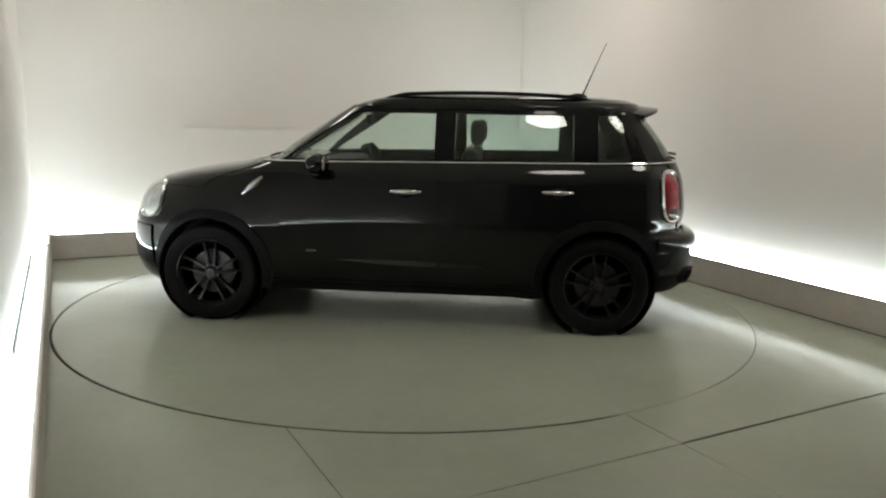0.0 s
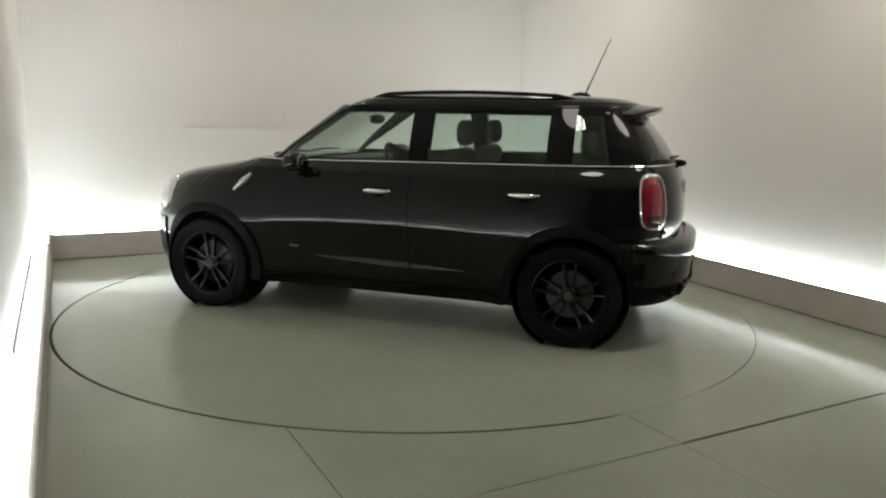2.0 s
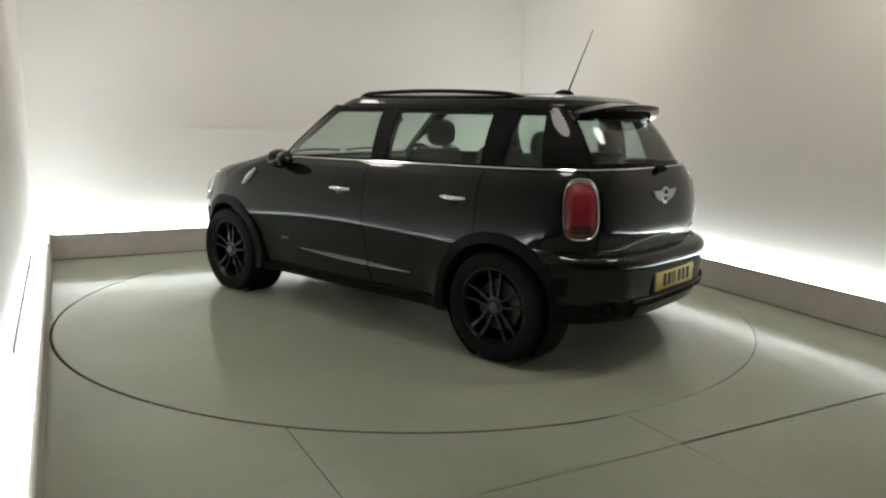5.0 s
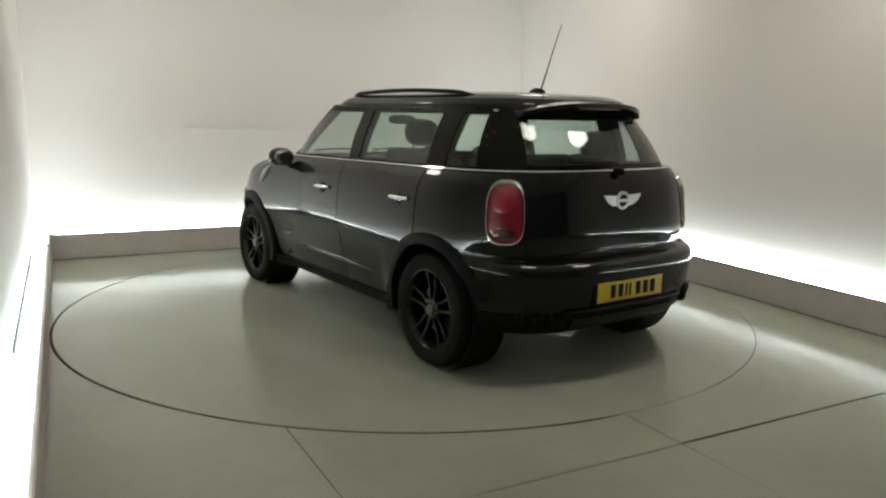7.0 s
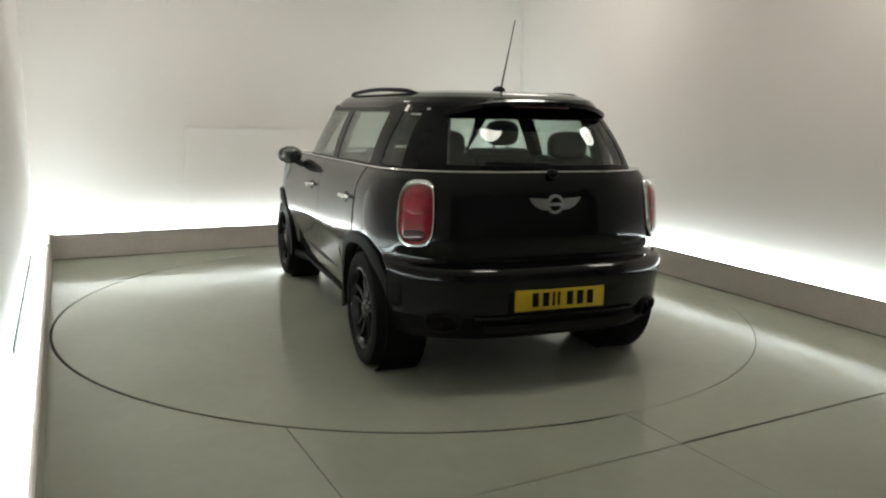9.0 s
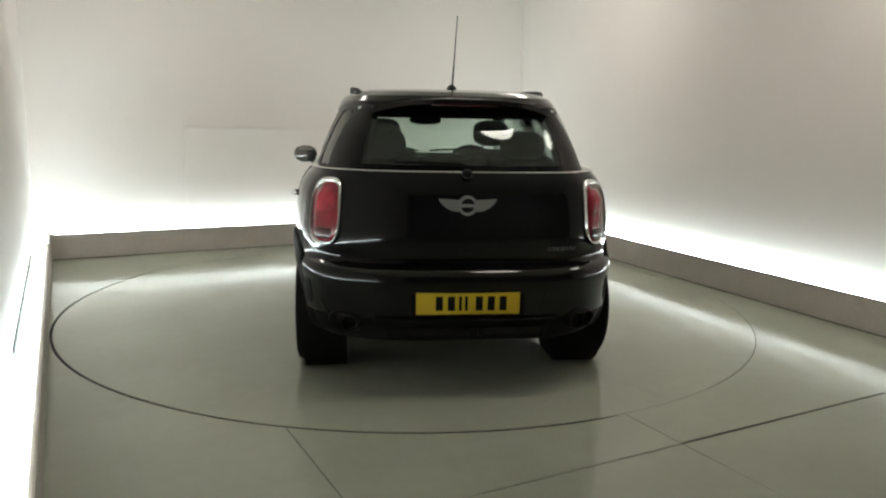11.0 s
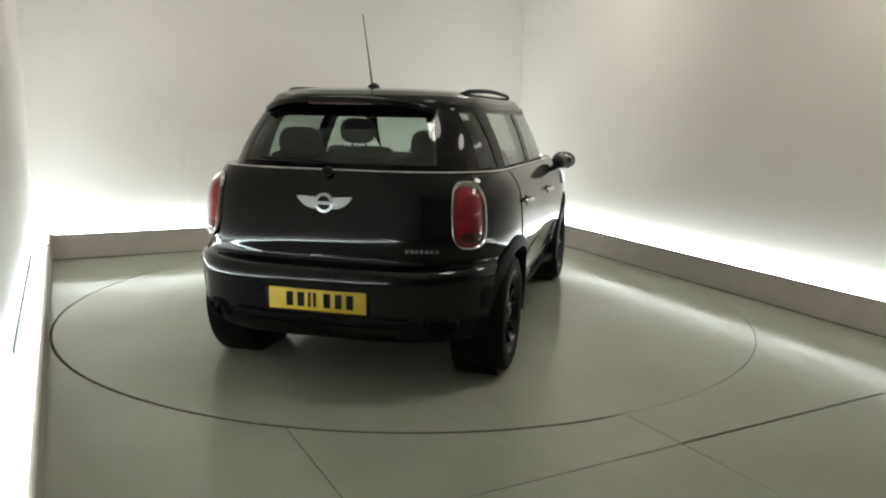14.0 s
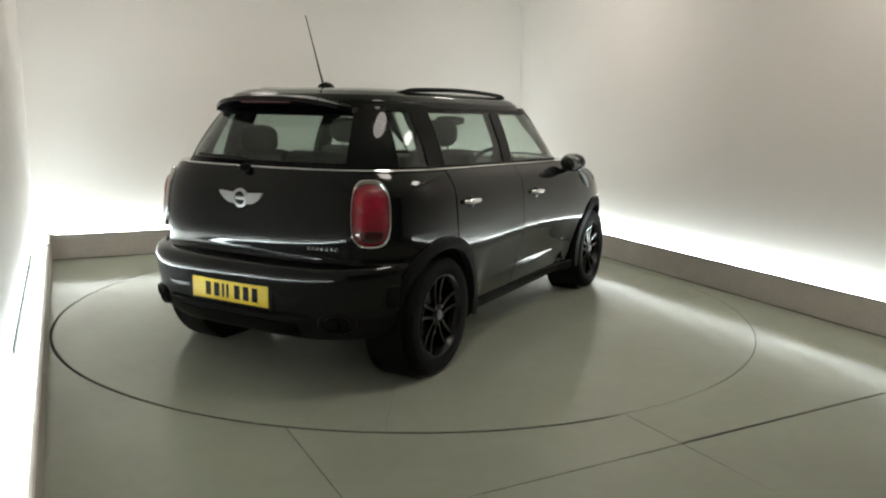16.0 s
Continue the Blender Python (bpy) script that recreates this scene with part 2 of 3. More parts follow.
setting("trim_west", bead, M_GAP, "dark sealant line along the foot of the wall", "trim")
# dirty joints along the foot of the other kerbs
seal = prism(bmesh.new(), [(LEFT(BACK) + 0.01, BACK - 0.006), (RIGHT(BACK) - 0.01, BACK - 0.006), (RIGHT(BACK) - 0.01, BACK - 0.0005), (LEFT(BACK) + 0.01, BACK - 0.0005)], 0.001, 0.007)
setting("trim_north", seal, M_GRIME, "dirty joint along the foot of the kerb", "trim")
seal = prism(bmesh.new(), [(RIGHT(NEAR) - 0.007, NEAR), (RIGHT(NEAR) - 0.0005, NEAR), (RIGHT(BACK) - 0.0005, BACK - 0.008), (RIGHT(BACK) - 0.007, BACK - 0.008)], 0.001, 0.007)
setting("trim_east", seal, M_GRIME, "dirty joint along the foot of the kerb", "trim")
# floor-coloured filler, added so that the turntable joint's dark line fades on the near side
degrees_run = np.linspace(-68.0, 70.0, 180)
gaps = np.interp(degrees_run, [-68, -64, -55, -47, -10, 35, 70], [0.016, 0.0005, 0.0005, 0.005, 0.006, 0.007, 0.016])
run = [((RADIUS - 0.009 + g) * math.cos(radians(a)), (RADIUS - 0.009 + g) * math.sin(radians(a))) for a, g in zip(degrees_run, gaps)]
run += [((RADIUS + 0.0085) * math.cos(radians(a)), (RADIUS + 0.0085) * math.sin(radians(a))) for a in reversed(degrees_run)]
setting("floor_patch", prism(bmesh.new(), run, -0.02, -0.0005), M_FLOOR, "floor-coloured filler added to thin the joint's dark line", "floor", Matrix.Identity(4))


def strip_light(length, m):
    """An aluminium channel with a glowing diffuser, lying along x."""
    ob = new("strip_light")
    ob.matrix_world = m
    bm = boxed(0, length, -0.022, 0.022, 0, 0.012, 0.003)
    part("channel", bm, M_SILVER, ob)
    part("diffuser", boxed(0.005, length - 0.005, -0.019, 0.019, 0.012, 0.026, 0.006), M_STRIP, ob, "glowing white diffuser")
    return tagged(ob, "glowing white strip light in an aluminium channel on the kerb", "light", "strip lights on the kerbs")


def along(p, q, z):
    a = math.atan2(q[1] - p[1], q[0] - p[0])
    return TURN @ Matrix.Translation((p[0], p[1], z)) @ Matrix.Rotation(a, 4, "Z"), math.hypot(q[0] - p[0], q[1] - p[1])


for p, q in (((LEFTWALL(-3.6) + 0.06, -3.6), (LEFTWALL(2.7) + 0.06, 2.7)), ((LEFTWALL(2.8) + 0.16, BACKWALL - 0.06), (RIGHT(BACK) - 0.02, BACKWALL - 0.06)), ((RIGHTWALL(-4.2) - 0.042, -4.2), (RIGHTWALL(2.70) - 0.042, 2.70))):
    m, size = along(p, q, LEDGE)
    strip_light(size, m)


def uplight(u, v, tilt_u, tilt_v):
    """A small round ground spot in the corner of the ledge, added to throw a fan of light up the walls; the fan's real
    source is unknown.
    """
    ob = new("added_uplight")
    ob.matrix_world = TURN @ Matrix.Translation((u, v, LEDGE))
    bm = lathe(bmesh.new(), [(0.018, 0.0), (0.02, 0.004), (0.02, 0.03), (0.018, 0.034)], "z", 24)
    part("housing", bm, M_SILVER, ob)
    part("lens", lathe(bmesh.new(), [(0.015, 0.034), (0.013, 0.037)], "z", 24), M_STRIP, ob, "glowing lens")
    tagged(ob, "small round metal uplight added to make the fan of light on the wall", "light", "corner uplights")
    data = bpy.data.lights.new("uplight_beam", "SPOT")
    data.energy, data.spot_size, data.spot_blend, data.shadow_soft_size = UPLIGHT, radians(64), 0.42, 0.02
    data.color = (0.80, 0.96, 1.0)
    lamp = new("uplight_beam", data)
    eye = TURN @ Vector((u, v, LEDGE + 0.045))
    lamp.matrix_world = look(eye, eye + TURN.to_3x3() @ Vector((tilt_u, tilt_v, 1)))


# added lamps: three shape the wall fans, the last repeats them on the fourth side
uplight(LEFTWALL(BACKWALL) + 0.36, BACKWALL - 0.112, 0.0, -0.30)
uplight(RIGHTWALL(BACKWALL) - 0.62, BACKWALL - 0.112, 0.0, -0.30)
uplight(RIGHTWALL(2.35) - 0.090, 2.35, -0.30, -0.12)
uplight(LEFTWALL(2.30) + 0.108, 2.30, 0.30, -0.05)


def ceiling_panel(u, v):
    ob = new("ceiling_light")
    ob.matrix_world = TURN @ Matrix.Translation((u, v, HIGH))
    part("frame", lathe(bmesh.new(), [(0.31, 0.0), (0.31, -0.05), (0.295, -0.055), (0.285, -0.05), (0.285, 0.0)], "z", 40, close=True), M_SILVER, ob)
    part("diffuser", lathe(bmesh.new(), [(0.284, -0.03), (0.284, -0.046), (0.20, -0.05)], "z", 40), M_PANEL, ob, "glowing warm white diffuser")
    return tagged(ob, "round surface-mounted ceiling light, glowing warm white", "light", "ceiling lights")


# The last one is added to even out the light on the floor.
for u, v in ((0.0, -2.15), (1.85, -2.15), (-1.5, 1.2), (1.75, 0.8)):
    ceiling_panel(u, v)

# ---- turntable ----
turntable = tagged(new("turntable"), "round grey-beige resin turntable flush with the floor", "turntable")
for turn in (28.5, 208.5):
    half_plate = bmesh.new()
    r, gap = RADIUS - 0.009, 0.0003
    arc = [(r * math.cos(a), max(r * math.sin(a), gap)) for a in np.linspace(0, math.pi, 110)]
    prism(half_plate, arc, -0.085, 0.0)
    bmesh.ops.rotate(half_plate, verts=half_plate.verts, cent=(0, 0, 0), matrix=Matrix.Rotation(radians(turn), 3, "Z"))
    part("half_plate", half_plate, M_DISC, turntable, angle=20)
part("edge_trim", lathe(bmesh.new(), [(RADIUS - 0.009, -0.05), (RADIUS + 0.003, -0.05), (RADIUS + 0.003, -0.003), (RADIUS - 0.0088, -0.003)], "z", 192, close=True), M_GAP, turntable, "dark rubber edge trim")


# ---- the car: x forward, y to its left, origin on the ground between the axles ----
class Shell:
    """A body skin: one rounded plan outline for each height."""

    def __init__(self, rows, front, back, nf, nr):
        self.z, self.w, self.f, self.r = (np.array(c) for c in zip(*rows))
        self.xa, self.xb, self.nf, self.nr = front, back, nf, nr

    def at(self, z):
        return float(np.interp(z, self.z, self.w)), float(np.interp(z, self.z, self.f)), float(np.interp(z, self.z, self.r))

    def lift(self, p):
        """The belt line rises towards the tail."""
        k = min(max((p.z - 0.9) / 0.18, 0), 1) * min(max((1.46 - p.z) / 0.375, 0), 1)
        p.z += 0.0165 * k * max(0.0, 0.6 - p.x)
        # the doors tuck in below a crease, a shallow arch between the wheels
        if self.nf == 3.1:
            if p.x < -1.45 and p.z < 0.42:      # the tail sweeps up underneath
                p.z += 0.055 * min((-1.45 - p.x) / 0.2, 1) * (0.42 - p.z) / 0.205
            k = min(max((0.92 - abs(p.x)) / 0.2, 0), 1)
            k = k * k * (3 - 2 * k)
            p.y -= math.copysign(0.17 * k * min(max(0.0, 0.645 - p.z), 0.36), p.y) if abs(p.y) > 0.3 else 0.0
            k = min(max((p.z - 0.45) / 0.2, 0), 1) * min(max((0.88 - p.z) / 0.2, 0), 1)
            p.z += 0.030 * k * max(0.0, 1 - (p.x / 0.85) ** 2)
        return p

    def round(self, z):
        return self.nr + (0.1 * min(max((0.68 - z) / 0.08, 0), 1) if self.nf == 3.1 else 0)

    def plain(self, u, z):
        """u: 0 nose, 1 to 2 the straight side, 3 tail, on the left; 3 to 6 back along the right."""
        if u > 3:
            p = self.plain(6 - u, z)
            return Vector((p.x, -p.y, p.z))
        w, f, r = self.at(z)
        if u <= 1:
            a = u * math.pi / 2
            return Vector((self.xa + (f - self.xa) * math.cos(a) ** (2 / self.nf), w * math.sin(a) ** (2 / self.nf), z))
        if u < 2:
            return Vector((self.xa + (self.xb - self.xa) * (u - 1), w, z))
        a = (3 - u) * math.pi / 2
        return Vector((self.xb + (r - self.xb) * math.cos(a) ** (2 / self.round(z)), w * max(math.sin(a), 0) ** (2 / self.round(z)), z))

    def __call__(self, u, z, off=0.0):
        p = self.plain(u, z)
        if off:
            du = self.plain(min(u + 0.01, 6), z) - self.plain(max(u - 0.01, 0), z)
            dz = self.plain(u, min(z + 0.01, self.z[-1])) - self.plain(u, max(z - 0.01, self.z[0]))
            p = p + dz.cross(du).normalized() * -off
        return self.lift(p)

    def u_of_x(self, x, z):
        w, f, r = self.at(z)
        if x > self.xa:
            return math.acos(min(1, (x - self.xa) / max(f - self.xa, 1e-3)) ** (self.nf / 2)) / (math.pi / 2)
        if x >= self.xb:
            return 1 + (self.xa - x) / (self.xa - self.xb)
        return 3 - math.acos(min(1, (self.xb - x) / (self.xb - r)) ** (self.round(z) / 2)) / (math.pi / 2)

    def tail_u(self, y, z):
        w = self.at(z)[0]
        a = math.asin(min(1, abs(y) / w) ** (self.round(z) / 2)) / (math.pi / 2)
        return 3 - a if y >= 0 else 3 + a

    def nose_u(self, y, z):
        w = self.at(z)[0]
        return math.asin(min(1, abs(y) / w) ** (self.nf / 2)) / (math.pi / 2)


def smooth_rows(rows, steps):
    """More heights between the given ones, on a smooth curve."""
    z = np.array([r[0] for r in rows])
    cols = [np.array([r[k] for r in rows]) for k in (1, 2, 3)]
    out = []
    zz = np.linspace(z[0], z[-1], steps)
    for q in zz:
        wts = np.exp(-((np.linspace(z[0], z[-1], 400) - q) / ((z[-1] - z[0]) * 0.009)) ** 2)
        dense = np.linspace(z[0], z[-1], 400)
        out.append((q, *[float((np.interp(dense, z, c) * wts).sum() / wts.sum()) for c in cols]))
    return out


BODY = Shell(smooth_rows([
    (0.215, 0.800, 1.930, -1.900), (0.27, 0.845, 2.000, -1.945), (0.36, 0.863, 2.040, -1.975), (0.50, 0.871, 2.058, -1.985),
    (0.555, 0.875, 2.055, -1.994), (0.585, 0.878, 2.050, -2.001), (0.61, 0.882, 2.046, -2.000), (0.625, 0.886, 2.043, -1.996), (0.642, 0.8900, 2.038, -1.976), (0.652, 0.8925, 2.034, -1.925), (0.66, 0.8930, 2.032, -1.902), (0.69, 0.8925, 2.020, -1.898),
    (0.72, 0.8918, 2.004, -1.905), (0.76, 0.8906, 1.982, -1.915), (0.80, 0.8891, 1.960, -1.918), (0.88, 0.8845, 1.900, -1.912), (0.94, 0.877, 1.795, -1.902), (0.98, 0.870, 1.640, -1.895),
    (1.02, 0.852, 1.390, -1.880), (1.05, 0.830, 1.190, -1.866), (1.075, 0.805, 1.080, -1.852), (1.09, 0.786, 1.000, -1.842)], 90), 0.8, -1.0, 3.1, 3.4)
CABIN = Shell([(1.085, 0.780, 1.000, -1.840), (1.20, 0.748, 0.850, -1.780), (1.30, 0.712, 0.690, -1.715), (1.40, 0.668, 0.530, -1.640), (1.46, 0.638, 0.425, -1.590)],
              0.15, -0.65, 3.6, 3.5)
ROOF = Shell(smooth_rows([(1.445, 0.652, 0.455, -1.620), (1.475, 0.645, 0.40, -1.615), (1.505, 0.620, 0.30, -1.59), (1.53, 0.570, 0.14, -1.52), (1.545, 0.48, -0.05, -1.38), (1.553, 0.33, -0.25, -1.15)], 26),
             0.0, -0.55, 3.0, 3.3)

AXLE, TRACK, TYRE = 1.2975, 0.762, 0.325


def loft(shell, seg=(26, 30, 26), cap=True):
    """The whole closed skin of a shell."""
    us = list(np.linspace(0, 1, seg[0])) + list(np.linspace(1, 2, seg[1])[1:]) + list(np.linspace(2, 3, seg[2])[1:])
    us = us + [6 - u for u in reversed(us[1:-1])]
    bm = bmesh.new()
    rings = [[bm.verts.new(shell(u, z)) for u in us] for z in shell.z]
    n = len(us)
    for a, b in zip(rings, rings[1:]):
        for i in range(n):
            bm.faces.new((a[i], a[(i + 1) % n], b[(i + 1) % n], b[i]))
    if cap:
        bm.faces.new(rings[0])
        bm.faces.new(rings[-1])
    return bm


def sheet(grid, thick_grid):
    """A panel with thickness from an outer and an inner grid of points."""
    bm = bmesh.new()
    a = [[bm.verts.new(p) for p in row] for row in grid]
    b = [[bm.verts.new(p) for p in row] for row in thick_grid]
    h, w = len(a), len(a[0])
    for i in range(h - 1):
        for j in range(w - 1):
            bm.faces.new((a[i][j], a[i][j + 1], a[i + 1][j + 1], a[i + 1][j]))
            bm.faces.new((b[i][j], b[i + 1][j], b[i + 1][j + 1], b[i][j + 1]))
    for j in range(w - 1):
        bm.faces.new((a[0][j], b[0][j], b[0][j + 1], a[0][j + 1]))
        bm.faces.new((a[-1][j], a[-1][j + 1], b[-1][j + 1], b[-1][j]))
    for i in range(h - 1):
        bm.faces.new((a[i][0], a[i + 1][0], b[i + 1][0], b[i][0]))
        bm.faces.new((a[i][-1], b[i][-1], b[i + 1][-1], a[i + 1][-1]))
    return bm


def panel(shell, lo, hi, z0, z1, off, thick, nu=14, nz=14, side=1):
    """A panel on the skin; lo(z) and hi(z) give its two edges along the outline."""
    flip = lambda p: Vector((p.x, p.y * side, p.z))
    uz = [[(lo(z) + (hi(z) - lo(z)) * i / (nu - 1), z) for i in range(nu)] for z in np.linspace(z0, z1, nz)]
    return sheet([[flip(shell(u, z, off)) for u, z in row] for row in uz], [[flip(shell(u, z, off - thick)) for u, z in row] for row in uz])


def pad(shell, uc, zc, hw, hh, off, bulge, power=3.0, inner=0.0, side=1, rings=7, seg=48, lean=0.0):
    """A rounded oblong laid on the skin, with a bulge; inner above 0 makes it a ring."""
    us = np.linspace(max(uc - 0.9, 0), min(uc + 0.9, 6), 240)
    pts = [shell(u, zc) for u in us]
    s = np.concatenate([[0], np.cumsum([(b - a).length for a, b in zip(pts, pts[1:])])])
    mid = float(np.interp(uc, us, s))
    bm = bmesh.new()

    def place(r, a, o):
        c, d = math.cos(a), math.sin(a)
        k = 1 / (abs(c) ** power + abs(d) ** power) ** (1 / power)
        z = zc + hh * r * k * d
        p = shell(float(np.interp(mid + hw * r * k * c + lean * (z - zc), s, us)), z, o)
        return bm.verts.new((p.x, p.y * side, p.z))
    radii = [inner + (1 - inner) * i / (rings - 1) for i in range(rings)]
    loops = [[place(max(r, 0.02), 2 * math.pi * k / seg, -0.01) for k in range(seg)] for r in (radii[0],)] if inner else []
    prof = lambda r: off + bulge * ((1 - ((r - (1 + inner) / 2) / ((1 - inner) / 2)) ** 2) if inner else (1 - r ** 3))
    loops += [[place(max(r, 0.02), 2 * math.pi * k / seg, prof(r)) for k in range(seg)] for r in radii]
    loops.append([place(1.0, 2 * math.pi * k / seg, -0.01) for k in range(seg)])
    for a, b in zip(loops, loops[1:]):
        for k in range(seg):
            bm.faces.new((a[k], a[(k + 1) % seg], b[(k + 1) % seg], b[k]))
    if inner:
        a, b = loops[-1], loops[0]
        for k in range(seg):
            bm.faces.new((a[k], a[(k + 1) % seg], b[(k + 1) % seg], b[k]))
    else:
        bm.faces.new(loops[0])
        bm.faces.new(loops[-1])
    return bm


car = tagged(new("car"), "glossy black compact five-door crossover car parked on the turntable", "car")

# Body core with wheel wells and a hollow cabin.
wells = []
for x in (AXLE, -AXLE):
    for s in (1, -1):
        w = lathe(bmesh.new(), [(0.372, -0.30), (0.372, 0.30)], "y", 64)
        bmesh.ops.translate(w, verts=w.verts, vec=(x, s * 0.82, TYRE + 0.01))
        wells.append(w)
wells.append(boxed(-1.60, 0.72, -0.70, 0.70, 0.50, 1.30, 0.08))
body = part("body", carve(loft(BODY), wells, "body"), M_PAINT, car, angle=32)

door_front = lambda z: 0.80 + 0.03 * (z - 0.6)
door_back = lambda z: max(-1.17 + 0.05 * max(0, 0.9 - z), -AXLE + math.sqrt(max(0.0, 0.425 ** 2 - (z - 0.335) ** 2)))
for s in (1, -1):
    U = lambda fx: (lambda z: BODY.u_of_x(fx(z), z))
    d1 = part("front_door", panel(BODY, U(door_front), U(lambda z: -0.245), 0.295, 1.078, 0.004, 0.02, 18, 26, s), M_PAINT, car)
    d2 = part("rear_door", panel(BODY, U(lambda z: -0.252), U(door_back), 0.295, 1.078, 0.004, 0.02, 16, 30, s), M_PAINT, car)
    part("sill", panel(BODY, U(lambda z: 0.90), U(lambda z: -0.88), 0.222, 0.288, 0.016, 0.03, 20, 5, s), M_TRIM, car, "black plastic sill")
    for d, hx, hz in ((d1, -0.03, 0.915), (d2, -1.005, 0.935)):
        y = BODY(BODY.u_of_x(hx, hz), hz).y
        cup = ellipsoid(bmesh.new(), (hx, s * (y + 0.002), hz - 0.012), (0.05, 0.012, 0.038))
        part("handle_recess", cup, M_GLOSSTRIM, d)
        bar = bmesh.new()
        tube(bar, [(hx - 0.095 + 0.19 * i / 12, s * (y + 0.012 + 0.026 * math.sin(math.pi * i / 12) ** 0.5), hz) for i in range(13)], lambda q: 0.009 + 0.006 * math.sin(math.pi * q), 12)
        part("handle", bar, M_CHROME, d, "chrome handle")
    # sculpted crease low on the doors
    def crease(x0, x1):
        outer, inner = [], []
        for x in np.linspace(x0, x1, 18):
            h = 0.016 * math.sin(math.pi * min(max((0.45 - x) / 1.07, 0.02), 0.98)) ** 0.8
            zc = 0.435 + 0.02 * (x - 0.0)
            u = BODY.u_of_x(x, zc)
            a, b = [BODY(u, zc + q * h, 0.004 + 0.35 * h * (1 - q)) for q in (-1.0, -0.7, 0.0, 0.7, 1.0)], [BODY(u, zc + q * h, -0.004) for q in (-1.0, -0.7, 0.0, 0.7, 1.0)]
            outer.append([Vector((p.x, p.y * s, p.z)) for p in a])
            inner.append([Vector((p.x, p.y * s, p.z)) for p in b])
        return sheet(outer, inner)
    part("door_crease", crease(0.45, -0.243), M_PAINT, d1)
    part("door_crease", crease(-0.254, -0.62), M_PAINT, d2)
    # arch cladding
    for x in (AXLE, -AXLE):
        g, h = [], []
        for r in np.linspace(0.366, 0.428, 6):
            row, row2 = [], []
            for a in np.linspace(radians(-12), radians(192), 44):
                px, pz = x + r * math.cos(a), TYRE + 0.01 + r * math.sin(a)
                pz = max(pz, 0.222)
                u = BODY.u_of_x(px, pz)
                lift = 0.013 * (1 - ((r - 0.366) / 0.09) ** 2) + 0.006
                p, q = BODY(u, pz, lift), BODY(u, pz, lift - 0.05)
                if abs(px) < AXLE + 0.12:
                    p.y, q.y = max(p.y, 0.876), max(q.y, 0.83)
                row.append(Vector((p.x, p.y * s, p.z)))
                row2.append(Vector((q.x, q.y * s, q.z)))
            g.append(row)
            h.append(row2)
        part("wheel_arch", sheet(g, h), M_TRIM, car, "black plastic wheel arch trim")
        liner = bmesh.new()
        lathe(liner, [(0.371, -0.20), (0.30, -0.205), (0.02, -0.205), (0.02, -0.20), (0.295, -0.20), (0.365, -0.195), (0.366, 0.03), (0.371, 0.03)], "y", 48, close=True)
        if s < 0:
            bmesh.ops.scale(liner, verts=liner.verts, vec=(1, -1, 1))
        bmesh.ops.translate(liner, verts=liner.verts, vec=(x, s * 0.80, TYRE + 0.01))
        part("arch_liner", liner, M_TRIM, car)
    # scuttle vent on the wing
    vx, vz = 0.985, 0.925
    vent = bmesh.new()
    pts = []
    for i in range(9):
        q = i / 8 - 0.5
        px, pz = vx - 0.13 * q, vz + 0.115 * q
        p = BODY(BODY.u_of_x(px, pz), pz, 0.006)
        pts.append((p.x, p.y * s, p.z))
    tube(vent, pts, lambda q: 0.008 + 0.012 * math.sin(math.pi * min(max(q, 0.08), 0.92)), 10)
    part("wing_vent", vent, M_SILVER, car, "slanted silver wing vent")
    # small model badge on the wing, plain bar
    p = BODY(BODY.u_of_x(0.60, 0.50), 0.50, 0.003)
    part("side_badge", boxed(0.57, 0.64, s * p.y - 0.004, s * p.y + 0.004, 0.495, 0.509, 0.002), M_CAP, d1, "small silver badge")
    # lamps
    uc = BODY.tail_u(0.705, 0.913)
    tl = part("tail_lamp", pad(BODY, uc, 0.897, 0.090, 0.138, 0.008, 0.018, 3.2, side=s), M_RED, car, "red tail lamp in a chrome ring")
    part("chrome_ring", pad(BODY, uc, 0.897, 0.102, 0.151, 0.010, 0.014, 3.2, inner=0.86, side=s, rings=6), M_CHROME, tl, "chrome ring")
    part("fog_segment", pad(BODY, uc, 0.812, 0.056, 0.034, 0.020, 0.006, 3.0, side=s), M_DARKRED, tl, "dark red lens segment")
    part("upper_segment", pad(BODY, uc, 0.950, 0.068, 0.058, 0.020, 0.010, 2.0, side=s), M_BRIGHTRED, tl)
    uh = BODY.u_of_x(1.76, 0.80)
    hl = part("headlamp", pad(BODY, uh, 0.80, 0.12, 0.115, 0.006, 0.03, 2.3, side=s, lean=-0.35), M_HEADLENS, car, "clear headlamp in a chrome ring")
    part("chrome_ring", pad(BODY, uh, 0.80, 0.138, 0.130, 0.008, 0.014, 2.3, inner=0.88, side=s, rings=6, lean=-0.35), M_CHROME, hl, "chrome ring")
    # door mirror
    cap = ellipsoid(bmesh.new(), (0.545, s * 0.935, 1.082), (0.072, 0.090, 0.066), power=0.9)
    mir = part("door_mirror", cap, M_PAINT, car, "black door mirror")
    part("mirror_glass", ellipsoid(bmesh.new(), (0.484, s * 0.935, 1.082), (0.018, 0.076, 0.054), power=0.9), material("mirror_glass", (0.3, 0.3, 0.3), 0.03, metal=1.0, vary=0.0), mir, "mirror glass")
    part("mirror_stalk", tube(bmesh.new(), [(0.57, s * 0.80, 1.02), (0.565, s * 0.86, 1.02), (0.555, s * 0.90, 1.045), (0.55, s * 0.92, 1.06)], 0.024), M_TRIM, mir)

